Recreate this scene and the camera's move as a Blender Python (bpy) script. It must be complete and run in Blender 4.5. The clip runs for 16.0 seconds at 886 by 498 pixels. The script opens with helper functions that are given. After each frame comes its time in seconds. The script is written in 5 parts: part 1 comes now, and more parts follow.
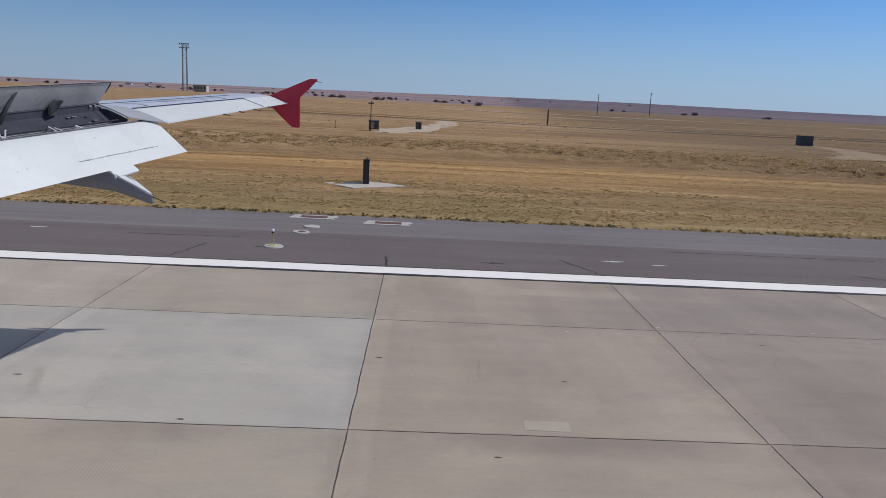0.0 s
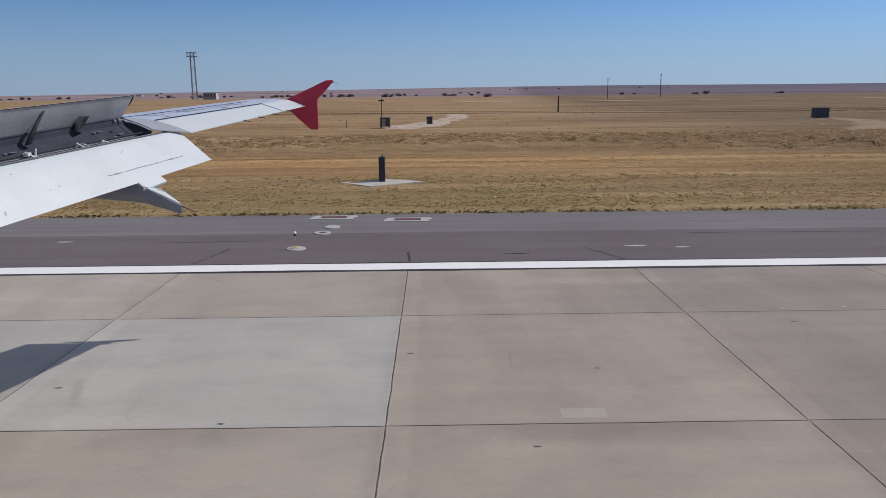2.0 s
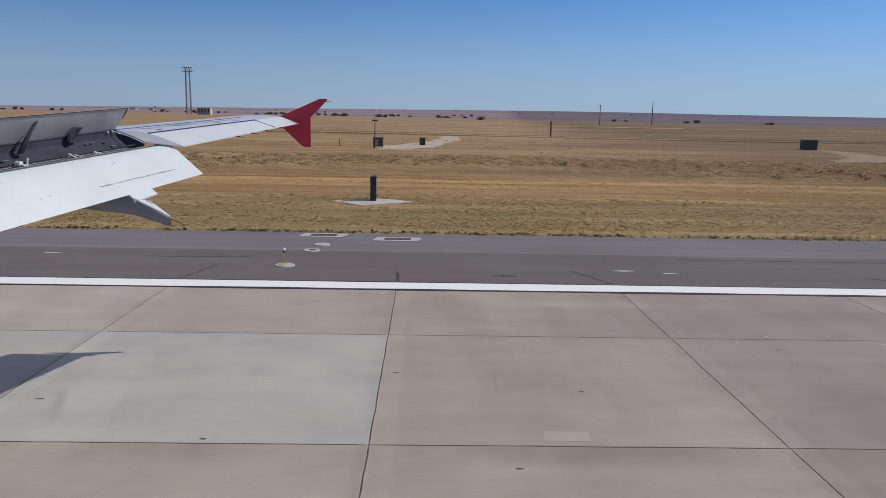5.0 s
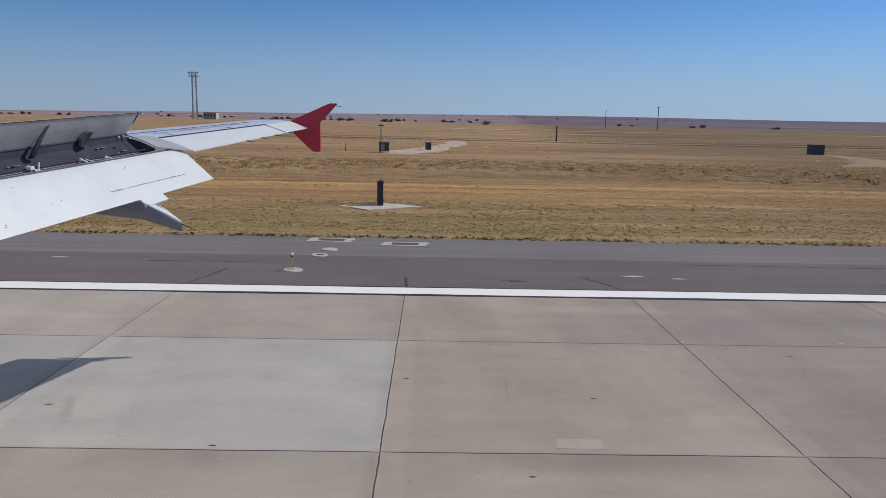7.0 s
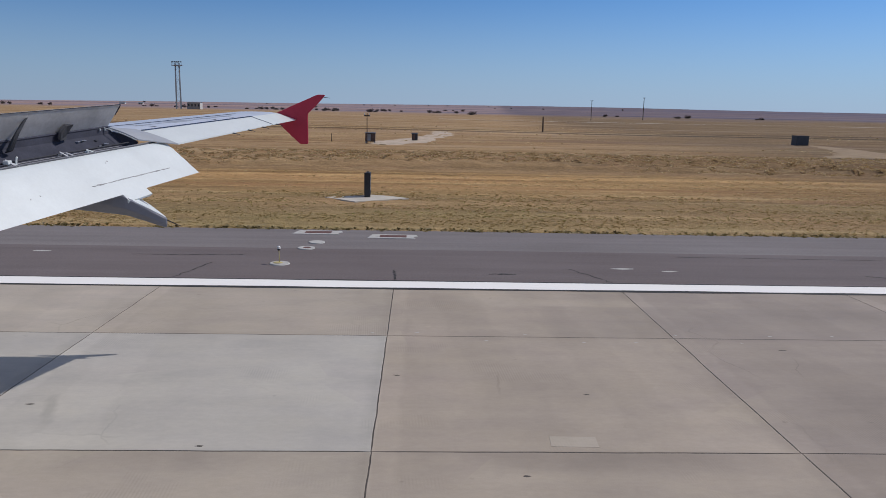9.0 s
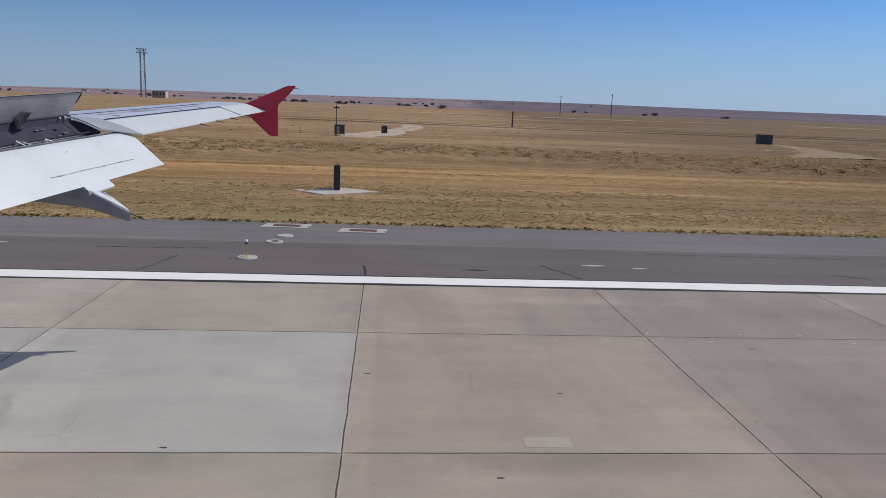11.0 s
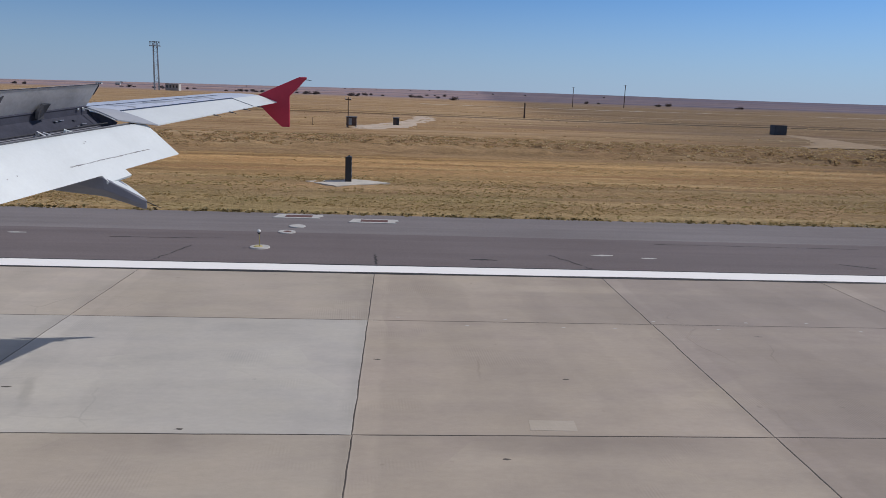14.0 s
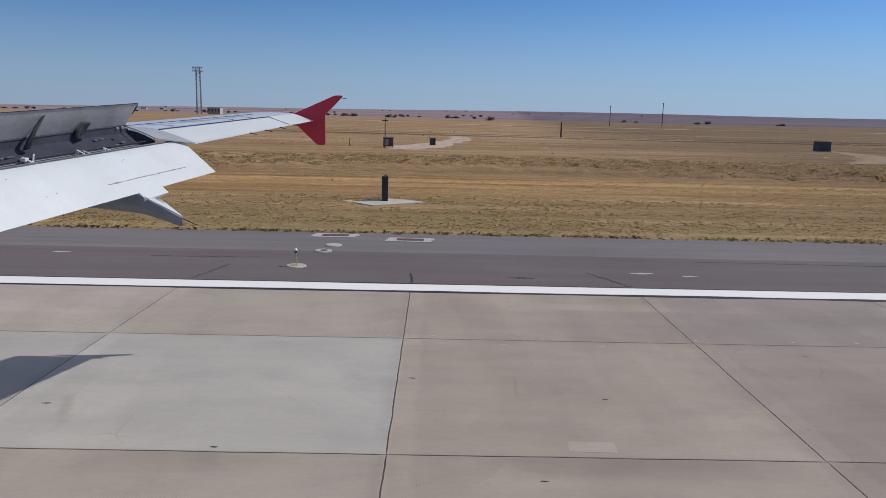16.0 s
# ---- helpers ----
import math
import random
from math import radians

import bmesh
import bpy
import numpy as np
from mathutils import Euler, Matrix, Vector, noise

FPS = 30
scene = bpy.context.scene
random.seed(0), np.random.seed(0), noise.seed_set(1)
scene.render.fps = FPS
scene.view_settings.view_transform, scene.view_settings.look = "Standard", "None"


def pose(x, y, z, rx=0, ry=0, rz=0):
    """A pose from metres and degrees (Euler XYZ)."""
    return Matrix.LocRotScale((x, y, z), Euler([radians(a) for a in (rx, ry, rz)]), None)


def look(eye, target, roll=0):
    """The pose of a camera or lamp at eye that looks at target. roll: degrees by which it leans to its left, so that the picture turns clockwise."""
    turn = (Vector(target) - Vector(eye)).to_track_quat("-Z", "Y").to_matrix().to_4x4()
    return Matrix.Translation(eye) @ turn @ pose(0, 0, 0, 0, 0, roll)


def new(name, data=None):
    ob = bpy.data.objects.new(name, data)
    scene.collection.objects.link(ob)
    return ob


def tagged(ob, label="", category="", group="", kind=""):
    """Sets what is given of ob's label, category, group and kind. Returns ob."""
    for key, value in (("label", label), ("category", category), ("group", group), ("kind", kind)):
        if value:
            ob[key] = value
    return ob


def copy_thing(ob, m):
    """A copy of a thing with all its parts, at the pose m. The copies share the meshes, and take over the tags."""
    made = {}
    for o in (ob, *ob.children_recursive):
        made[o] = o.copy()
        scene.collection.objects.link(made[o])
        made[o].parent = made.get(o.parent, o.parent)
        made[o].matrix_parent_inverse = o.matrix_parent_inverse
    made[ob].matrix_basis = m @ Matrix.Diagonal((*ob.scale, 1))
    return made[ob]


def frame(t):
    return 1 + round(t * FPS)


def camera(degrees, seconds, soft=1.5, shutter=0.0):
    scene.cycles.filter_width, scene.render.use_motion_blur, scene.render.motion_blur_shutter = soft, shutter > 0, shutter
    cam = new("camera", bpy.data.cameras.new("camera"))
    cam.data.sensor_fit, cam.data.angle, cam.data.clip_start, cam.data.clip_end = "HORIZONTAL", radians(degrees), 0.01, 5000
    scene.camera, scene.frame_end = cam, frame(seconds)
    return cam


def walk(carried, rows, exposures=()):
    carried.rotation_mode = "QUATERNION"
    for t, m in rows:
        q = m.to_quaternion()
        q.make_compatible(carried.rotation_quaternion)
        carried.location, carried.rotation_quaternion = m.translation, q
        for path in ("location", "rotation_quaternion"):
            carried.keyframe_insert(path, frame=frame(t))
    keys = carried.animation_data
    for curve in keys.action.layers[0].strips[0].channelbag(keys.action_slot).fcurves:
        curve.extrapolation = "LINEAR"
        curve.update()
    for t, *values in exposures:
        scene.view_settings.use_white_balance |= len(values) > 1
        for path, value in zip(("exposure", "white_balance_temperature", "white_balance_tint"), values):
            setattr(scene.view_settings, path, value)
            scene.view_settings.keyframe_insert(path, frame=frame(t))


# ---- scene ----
cam = camera(61.57, 16.0, soft=0.8)

# seconds, turn to the right, tilt, lean (degrees), and the place of the lens at the cabin window
SWAY = (
    (0, 1.92, -11.38, 2.87, 0.261, -0.242, 4.895),
    (0.2, 2.54, -11.83, 2.08, 0.201, -0.132, 4.883),
    (0.3, 3.26, -12.19, 1.97, 0.172, -0.076, 4.876),
    (0.5, 4.02, -12.30, 1.83, 0.112, 0.034, 4.864),
    (0.7, 2.43, -12.14, 1.68, 0.100, 0.042, 4.864),
    (0.8, 2.76, -12.10, 1.18, 0.094, 0.047, 4.864),
    (1, 2.31, -12.08, 0.56, 0.082, 0.055, 4.864),
    (1.2, 2.44, -12.11, -0.12, 0.110, -0.039, 4.883),
    (1.3, 1.80, -12.12, -0.22, 0.124, -0.085, 4.892),
    (1.5, 1.44, -12.28, -0.65, 0.152, -0.179, 4.911),
    (1.7, 0.80, -11.92, -0.33, 0.131, -0.218, 4.907),
    (1.8, 1.33, -11.96, -0.39, 0.121, -0.237, 4.905),
    (2, 0.60, -11.89, -0.55, 0.100, -0.276, 4.901),
    (2.2, 1.04, -11.50, -0.10, 0.087, -0.176, 4.914),
    (2.3, 0.55, -11.12, 0.09, 0.080, -0.127, 4.920),
    (2.5, 2.02, -10.69, 0.38, 0.067, -0.027, 4.933),
    (2.7, 3.29, -10.52, 0.96, 0.047, -0.143, 4.907),
    (2.8, 2.87, -10.30, 0.96, 0.037, -0.200, 4.893),
    (3, 1.36, -9.78, 1.16, 0.017, -0.316, 4.867),
    (3.2, 2.45, -9.70, 1.39, 0.023, -0.152, 4.899),
    (3.3, 3.30, -9.95, 1.54, 0.027, -0.071, 4.914),
    (3.5, 4.36, -10.13, 1.51, 0.033, 0.093, 4.946),
    (3.7, 4.89, -10.12, 1.35, 0.030, 0.069, 4.933),
    (3.8, 4.47, -10.36, 1.14, 0.028, 0.058, 4.927),
    (4, 4.01, -10.38, 0.78, 0.025, 0.034, 4.914),
    (4.2, 3.71, -10.38, 1.21, 0.072, -0.010, 4.916),
    (4.3, 2.86, -10.24, 1.54, 0.095, -0.032, 4.916),
    (4.5, 2.32, -10.33, 1.79, 0.142, -0.076, 4.918),
    (4.7, 1.30, -10.28, 1.12, 0.129, -0.365, 4.898),
    (6.8, 2.90, -10.20, 1.17, 0.111, -0.029, 4.900),
    (7, 0.98, -9.92, 1.13, 0.024, -0.258, 4.896),
    (7.2, 1.02, -9.91, 1.37, 0.027, -0.158, 4.894),
    (7.3, 0.92, -9.85, 1.48, 0.028, -0.109, 4.892),
    (7.5, 1.19, -10.09, 1.70, 0.031, -0.009, 4.890),
    (7.7, 1.95, -10.08, 1.64, 0.016, -0.000, 4.902),
    (7.8, 1.54, -9.95, 1.55, 0.009, 0.004, 4.909),
    (8, 2.43, -10.24, 1.34, -0.006, 0.013, 4.921),
    (8.2, 2.90, -10.21, 1.31, -0.032, 0.075, 4.916),
    (8.3, 3.27, -10.35, 1.11, -0.045, 0.106, 4.914),
    (8.5, 3.60, -10.35, 0.76, -0.071, 0.168, 4.909),
    (8.7, 3.47, -10.38, 1.04, -0.067, 0.096, 4.915),
    (8.8, 3.33, -10.61, 1.15, -0.064, 0.059, 4.918),
    (9, 2.08, -10.62, 1.21, -0.060, -0.013, 4.924),
    (9.2, 1.17, -10.73, 1.36, -0.041, 0.085, 4.885),
    (11.3, 4.78, -11.08, 2.27, -0.142, 0.290, 4.935),
    (11.5, 2.65, -11.17, 2.19, -0.102, 0.356, 4.878),
    (11.7, 0.88, -11.32, 2.31, -0.097, 0.357, 4.874),
    (11.8, 0.98, -11.29, 2.35, -0.095, 0.358, 4.872),
    (12, 1.65, -11.31, 2.38, -0.090, 0.359, 4.868),
    (12.2, 2.63, -11.59, 2.64, -0.098, 0.321, 4.869),
    (12.3, 2.99, -11.72, 2.17, -0.102, 0.301, 4.870),
    (12.5, 4.03, -11.53, 2.19, -0.110, 0.263, 4.871),
    (12.7, 4.23, -11.70, 2.17, -0.111, 0.093, 4.877),
    (12.8, 3.42, -11.73, 2.18, -0.112, 0.007, 4.880),
    (13, 2.64, -11.63, 2.07, -0.113, -0.163, 4.886),
    (13.2, 2.18, -11.63, 1.83, -0.076, -0.143, 4.880),
    (13.3, 1.98, -11.60, 1.57, -0.058, -0.134, 4.878),
    (13.5, 2.34, -11.61, 1.75, -0.021, -0.114, 4.872),
    (13.7, 1.61, -11.70, 1.92, -0.046, -0.081, 4.889),
    (13.8, 2.32, -11.54, 1.84, -0.059, -0.064, 4.897),
    (14, 3.65, -11.69, 2.01, -0.084, -0.031, 4.914),
    (14.2, 2.42, -11.67, 1.96, -0.066, -0.017, 4.914),
    (14.3, 2.44, -11.61, 1.53, -0.056, -0.010, 4.914),
    (14.5, 3.16, -11.43, 1.99, -0.038, 0.004, 4.914),
    (14.7, 3.31, -11.16, 2.00, -0.065, 0.045, 4.916),
    (14.8, 4.29, -11.20, 2.44, -0.078, 0.065, 4.916),
    (15, 4.63, -10.99, 2.25, -0.105, 0.106, 4.918),
    (15.2, 3.78, -10.75, 1.22, -0.087, 0.102, 4.911),
    (15.3, 3.93, -10.63, 1.04, -0.079, 0.101, 4.908),
    (15.5, 2.47, -10.28, 1.29, -0.061, 0.097, 4.901),
    (15.7, 0.97, -10.15, 1.39, -0.057, 0.101, 4.875),
    (15.8, 0.92, -10.16, 1.32, -0.056, 0.103, 4.861),
    (16, 0.72, -10.24, 1.30, -0.052, 0.107, 4.835),
)
walk(cam, [(t, pose(x, y, z, 90 + tilt, 0, -turn) @ pose(0, 0, 0, 0, 0, lean)) for t, turn, tilt, lean, x, y, z in SWAY],
     exposures=((0.0, -0.25, 6500, 10), (16.0, -0.25, 6500, 10)))

# ---- light ----
SUN_TO = Vector((0.88, 0.26, 1.0)).normalized()
world = bpy.data.worlds.new("sky")
scene.world = world
world.use_nodes = True
wn = world.node_tree
wn.nodes.clear()
sky = wn.nodes.new("ShaderNodeTexSky")
sky.sky_type, sky.sun_disc = "NISHITA", False
sky.sun_elevation = math.asin(SUN_TO.z)
sky.sun_rotation = math.atan2(SUN_TO.x, SUN_TO.y)
sky.altitude, sky.air_density, sky.dust_density, sky.ozone_density = 1500, 1.0, 0.15, 3.0
wbg = wn.nodes.new("ShaderNodeBackground")
wbg.inputs["Strength"].default_value = 0.085
wout = wn.nodes.new("ShaderNodeOutputWorld")
tint = wn.nodes.new("ShaderNodeMix")
tint.data_type, tint.blend_type = "RGBA", "MULTIPLY"
tint.inputs["Factor"].default_value, tint.inputs["B"].default_value = 1.0, (0.545, 0.862, 1.23, 1)
wn.links.new(sky.outputs[0], tint.inputs["A"])
# pale lavender haze low over the steppe
where = wn.nodes.new("ShaderNodeTexCoord")
axes = wn.nodes.new("ShaderNodeSeparateXYZ")
wn.links.new(where.outputs["Generated"], axes.inputs[0])
low = wn.nodes.new("ShaderNodeMapRange")
low.interpolation_type = "SMOOTHSTEP"
low.inputs["From Min"].default_value, low.inputs["From Max"].default_value = -0.04, 0.17
low.inputs["To Min"].default_value, low.inputs["To Max"].default_value = 0.95, 0.0
wn.links.new(axes.outputs["Z"], low.inputs["Value"])
haze = wn.nodes.new("ShaderNodeMix")
haze.data_type = "RGBA"
haze.inputs["B"].default_value = (4.35, 5.65, 7.85, 1)
wn.links.new(low.outputs[0], haze.inputs["Factor"])
wn.links.new(tint.outputs["Result"], haze.inputs["A"])
# thin bright veil of dust higher up
high = wn.nodes.new("ShaderNodeMapRange")
high.interpolation_type = "SMOOTHSTEP"
high.inputs["From Min"].default_value, high.inputs["From Max"].default_value = 0.19, 0.5
high.inputs["To Min"].default_value, high.inputs["To Max"].default_value = 0.0, 0.6
wn.links.new(axes.outputs["Z"], high.inputs["Value"])
veil = wn.nodes.new("ShaderNodeMix")
veil.data_type = "RGBA"
veil.inputs["B"].default_value = (4.4, 4.6, 5.5, 1)
wn.links.new(high.outputs[0], veil.inputs["Factor"])
wn.links.new(haze.outputs["Result"], veil.inputs["A"])
side = wn.nodes.new("ShaderNodeVectorMath")
side.operation = "DOT_PRODUCT"
side.inputs[1].default_value = Vector((SUN_TO.x, SUN_TO.y, 0)).normalized()
wn.links.new(where.outputs["Generated"], side.inputs[0])
sunward = wn.nodes.new("ShaderNodeMapRange")
sunward.interpolation_type = "SMOOTHSTEP"
sunward.inputs["From Min"].default_value, sunward.inputs["From Max"].default_value = -0.6, 1.0
sunward.inputs["To Min"].default_value, sunward.inputs["To Max"].default_value = 0.86, 1.12
wn.links.new(side.outputs["Value"], sunward.inputs["Value"])
glow = wn.nodes.new("ShaderNodeVectorMath")
glow.operation = "SCALE"
wn.links.new(veil.outputs["Result"], glow.inputs[0])
wn.links.new(sunward.outputs[0], glow.inputs["Scale"])
wn.links.new(glow.outputs[0], wbg.inputs[0])
wn.links.new(wbg.outputs[0], wout.inputs[0])
sun_data = bpy.data.lights.new("sun", "SUN")
sun_data.energy, sun_data.angle, sun_data.color = 2.95, radians(0.53), (1.0, 0.945, 0.91)
sun = new("sun", sun_data)
sun.matrix_world = look(SUN_TO * 100, (0, 0, 0))


# ---- materials ----
class Mat:
    """A small node builder round one Principled material."""

    def __init__(self, name, rough=0.8, metal=0.0, spec=0.5):
        self.mat = bpy.data.materials.new(name)
        self.mat.use_nodes = True
        self.t = self.mat.node_tree
        self.b = self.t.nodes["Principled BSDF"]
        self.b.inputs["Roughness"].default_value = rough
        self.b.inputs["Metallic"].default_value = metal
        self.b.inputs["Specular IOR Level"].default_value = spec
        self.geo = self.t.nodes.new("ShaderNodeNewGeometry")
        self.co = self.t.nodes.new("ShaderNodeTexCoord")

    def scaled(self, s=(1, 1, 1), of="pos"):
        m = self.t.nodes.new("ShaderNodeVectorMath")
        m.operation = "MULTIPLY"
        m.inputs[1].default_value = s
        self.t.links.new(self.geo.outputs["Position"] if of == "pos" else self.co.outputs["Object"], m.inputs[0])
        return m.outputs[0]

    def noise(self, scale, stretch=(1, 1, 1), detail=4, rough=0.55, dist=0.0):
        n = self.t.nodes.new("ShaderNodeTexNoise")
        n.inputs["Scale"].default_value, n.inputs["Detail"].default_value = scale, detail
        n.inputs["Roughness"].default_value, n.inputs["Distortion"].default_value = rough, dist
        self.t.links.new(self.scaled(stretch), n.inputs["Vector"])
        return n.outputs["Fac"]

    def ramp(self, fac, stops, interp="LINEAR"):
        r = self.t.nodes.new("ShaderNodeValToRGB")
        r.color_ramp.interpolation = interp
        el = r.color_ramp.elements
        while len(el) < len(stops):
            el.new(0.5)
        for e, (p, c) in zip(el, stops):
            e.position, e.color = p, (*c, 1) if len(c) == 3 else c
        self.t.links.new(fac, r.inputs[0])
        return r.outputs[0]

    def mix(self, fac, a, b, mode="MIX"):
        m = self.t.nodes.new("ShaderNodeMix")
        m.data_type, m.blend_type = "RGBA", mode
        for sock, v in ((m.inputs["Factor"], fac), (m.inputs["A"], a), (m.inputs["B"], b)):
            if isinstance(v, (int, float)):
                sock.default_value = v
            elif isinstance(v, tuple):
                sock.default_value = (*v, 1)
            else:
                self.t.links.new(v, sock)
        return m.outputs["Result"]

    def math(self, op, a, b=0.0, c=0.0):
        m = self.t.nodes.new("ShaderNodeMath")
        m.operation = op
        for i, v in enumerate((a, b, c)):
            if isinstance(v, (int, float)):
                m.inputs[i].default_value = v
            else:
                self.t.links.new(v, m.inputs[i])
        return m.outputs[0]

    def grey(self, v):
        return (v, v, v)

    def colour(self, c):
        if isinstance(c, tuple):
            self.b.inputs["Base Color"].default_value = (*c, 1)
        else:
            self.t.links.new(c, self.b.inputs["Base Color"])
        return self

    def rough(self, v):
        self.t.links.new(v, self.b.inputs["Roughness"])
        return self

    def bump(self, h, strength=0.3, dist=0.02):
        n = self.t.nodes.new("ShaderNodeBump")
        n.inputs["Strength"].default_value, n.inputs["Distance"].default_value = strength, dist
        self.t.links.new(h, n.inputs["Height"])
        self.t.links.new(n.outputs[0], self.b.inputs["Normal"])
        return self

    def random(self):
        o = self.t.nodes.new("ShaderNodeObjectInfo")
        return o.outputs["Random"]

    def axis(self, i):
        s = self.t.nodes.new("ShaderNodeSeparateXYZ")
        self.t.links.new(self.geo.outputs["Position"], s.inputs[0])
        return s.outputs[i]


def concrete(name, low, high):
    """Worn runway concrete: soft blotches, faint traffic streaks, washed bands, stained joints and tined patches."""
    m = Mat(name, 0.85, spec=0.3)
    x, y = m.axis(0), m.axis(1)
    c = m.ramp(m.noise(0.30, (1, 1, 1), 4, 0.55), [(0.3, low), (0.7, high)])
    mottle = m.ramp(m.noise(1.1, (0.55, 1, 1), 4, 0.6), [(0.34, (0.935, 0.935, 0.95)), (0.5, m.grey(1.0)), (0.68, (1.045, 1.04, 1.02))])
    streak = m.ramp(m.noise(1.0, (0.07, 1.5, 1), 4, 0.6), [(0.35, m.grey(0.965)), (0.65, m.grey(1.02))])
    fine = m.ramp(m.noise(11.0, (0.6, 1, 1), 5, 0.7), [(0.3, m.grey(0.955)), (0.7, m.grey(1.04))])
    rnd = m.ramp(m.random(), [(0.0, (0.94, 0.925, 0.91)), (0.5, (1.0, 0.99, 0.98)), (1.0, (1.05, 1.05, 1.055))])
    pits = m.ramp(m.noise(3.4, (1, 1, 1), 3, 0.5), [(0.72, m.grey(1.0)), (0.78, m.grey(0.82))])
    for layer in (mottle, streak, fine, rnd, pits):
        c = m.mix(1.0, c, layer, "MULTIPLY")
    # a paler trowelled band along one side of each cross joint, dust along the arris, dark stains on the other side
    fx = m.math("MULTIPLY", m.math("FRACT", m.math("DIVIDE", m.math("SUBTRACT", x, JOINT), LONG)), LONG)
    ragged = m.math("MULTIPLY", m.math("SUBTRACT", m.noise(1.3, (1, 1, 1), 4, 0.6), 0.5), 0.30)
    wear = m.ramp(m.math("DIVIDE", m.math("ADD", fx, ragged), LONG), [(0.052, m.grey(1.085)), (0.070, m.grey(1.0))])
    c = m.mix(1.0, c, wear, "MULTIPLY")
    back = m.math("SUBTRACT", LONG, fx)
    stain = m.ramp(m.math("ADD", back, m.math("MULTIPLY", m.noise(0.9, (1, 1, 1), 4, 0.6), 0.5)), [(0.20, m.grey(0.86)), (0.50, m.grey(1.0))])
    c = m.mix(1.0, c, stain, "MULTIPLY")
    near = m.math("MINIMUM", fx, back)
    arris = m.ramp(m.math("ADD", near, m.math("MULTIPLY", m.noise(2.3, (1, 1, 1), 4, 0.6), 0.08)), [(0.060, m.grey(1.07)), (0.10, m.grey(1.0))])
    c = m.mix(1.0, c, arris, "MULTIPLY")
    # rubber and oil smeared along the near side of one long joint
    gone = m.ramp(m.noise(0.55, (0.30, 0.2, 1), 4, 0.6), [(0.43, (0, 0, 0)), (0.60, (1, 1, 1))])
    low_side = m.ramp(m.math("DIVIDE", y, 30.0), [(0.312, (0, 0, 0)), (0.331, (1, 1, 1)), (0.3372, (1, 1, 1)), (0.3385, (0, 0, 0))])
    c = m.mix(m.math("MULTIPLY", m.math("MULTIPLY", gone, low_side), 0.42), c, (0.15, 0.125, 0.11))
    # a duller resurfaced strip that ends a little below the stripe
    band = m.ramp(m.math("DIVIDE", y, 30.0), [(0.5215, (0.0, 0.0, 0.0)), (0.525, (1, 1, 1)), (0.612, (1, 1, 1)), (0.616, (0, 0, 0))])
    part_x = m.ramp(m.math("ADD", m.math("DIVIDE", x, 40.0), m.math("MULTIPLY", m.noise(0.22, (1, 0.05, 1), 2, 0.4), 0.30)), [(0.19, (0, 0, 0)), (0.205, (1, 1, 1))])
    c = m.mix(m.math("MULTIPLY", m.math("MULTIPLY", band, part_x), 0.24), c, (0.235, 0.205, 0.185))
    # slanting washed bands left by drying water
    slant = m.math("ADD", m.math("MULTIPLY", x, 0.48), m.math("MULTIPLY", y, 0.05))
    tri = m.math("FRACT", m.math("ADD", slant, m.math("MULTIPLY", m.noise(0.5, (1, 1, 1), 4, 0.6), 0.55)))
    washed = m.ramp(tri, [(0.0, m.grey(1.03)), (0.42, m.grey(1.005)), (0.48, m.grey(0.962)), (0.94, m.grey(0.985)), (1.0, m.grey(1.03))])
    there = m.ramp(m.noise(0.07, (1, 0.6, 1), 2, 0.4), [(0.40, (0, 0, 0)), (0.48, (1, 1, 1))])
    c = m.mix(1.0, c, m.mix(there, (1.0, 1.0, 1.0), washed), "MULTIPLY")
    v = m.t.nodes.new("ShaderNodeTexVoronoi")
    v.inputs["Scale"].default_value = 0.55
    m.t.links.new(m.scaled((0.55, 1.2, 0)), v.inputs["Vector"])
    patch = m.ramp(v.outputs["Color"], [(0.2, (0.965, 0.955, 0.965)), (0.8, (1.035, 1.035, 1.02))])
    c = m.mix(1.0, c, m.mix(m.ramp(m.noise(0.3, (1, 1, 1), 2, 0.5), [(0.45, (0, 0, 0)), (0.6, (1, 1, 1))]), (1.0, 1.0, 1.0), patch), "MULTIPLY")
    # old crazing that has taken up dirt
    craze = m.t.nodes.new("ShaderNodeTexVoronoi")
    craze.feature = "DISTANCE_TO_EDGE"
    craze.inputs["Scale"].default_value = 0.55
    bent = m.t.nodes.new("ShaderNodeVectorMath")
    bent.operation = "MULTIPLY_ADD"
    bent.inputs[1].default_value = (0.5, 0.5, 0.0)
    wobble = m.t.nodes.new("ShaderNodeTexNoise")
    wobble.inputs["Scale"].default_value, wobble.inputs["Detail"].default_value = 1.2, 4
    m.t.links.new(m.scaled((1, 1, 0)), wobble.inputs["Vector"])
    m.t.links.new(wobble.outputs["Color"], bent.inputs[0])
    m.t.links.new(m.scaled((1, 1, 0)), bent.inputs[2])
    m.t.links.new(bent.outputs[0], craze.inputs["Vector"])
    line = m.ramp(craze.outputs["Distance"], [(0.004, m.grey(0.84)), (0.012, m.grey(1.0))])
    some = m.ramp(m.noise(0.22, (1, 1, 1), 3, 0.6), [(0.56, (0, 0, 0)), (0.66, (1, 1, 1))])
    c = m.mix(1.0, c, m.mix(some, (1.0, 1.0, 1.0), line), "MULTIPLY")
    # fine tined grooves where the broom marks are still deep
    groove = m.math("SINE", m.math("MULTIPLY", m.math("ADD", x, m.math("MULTIPLY", y, 0.06)), 2 * math.pi / 0.05))
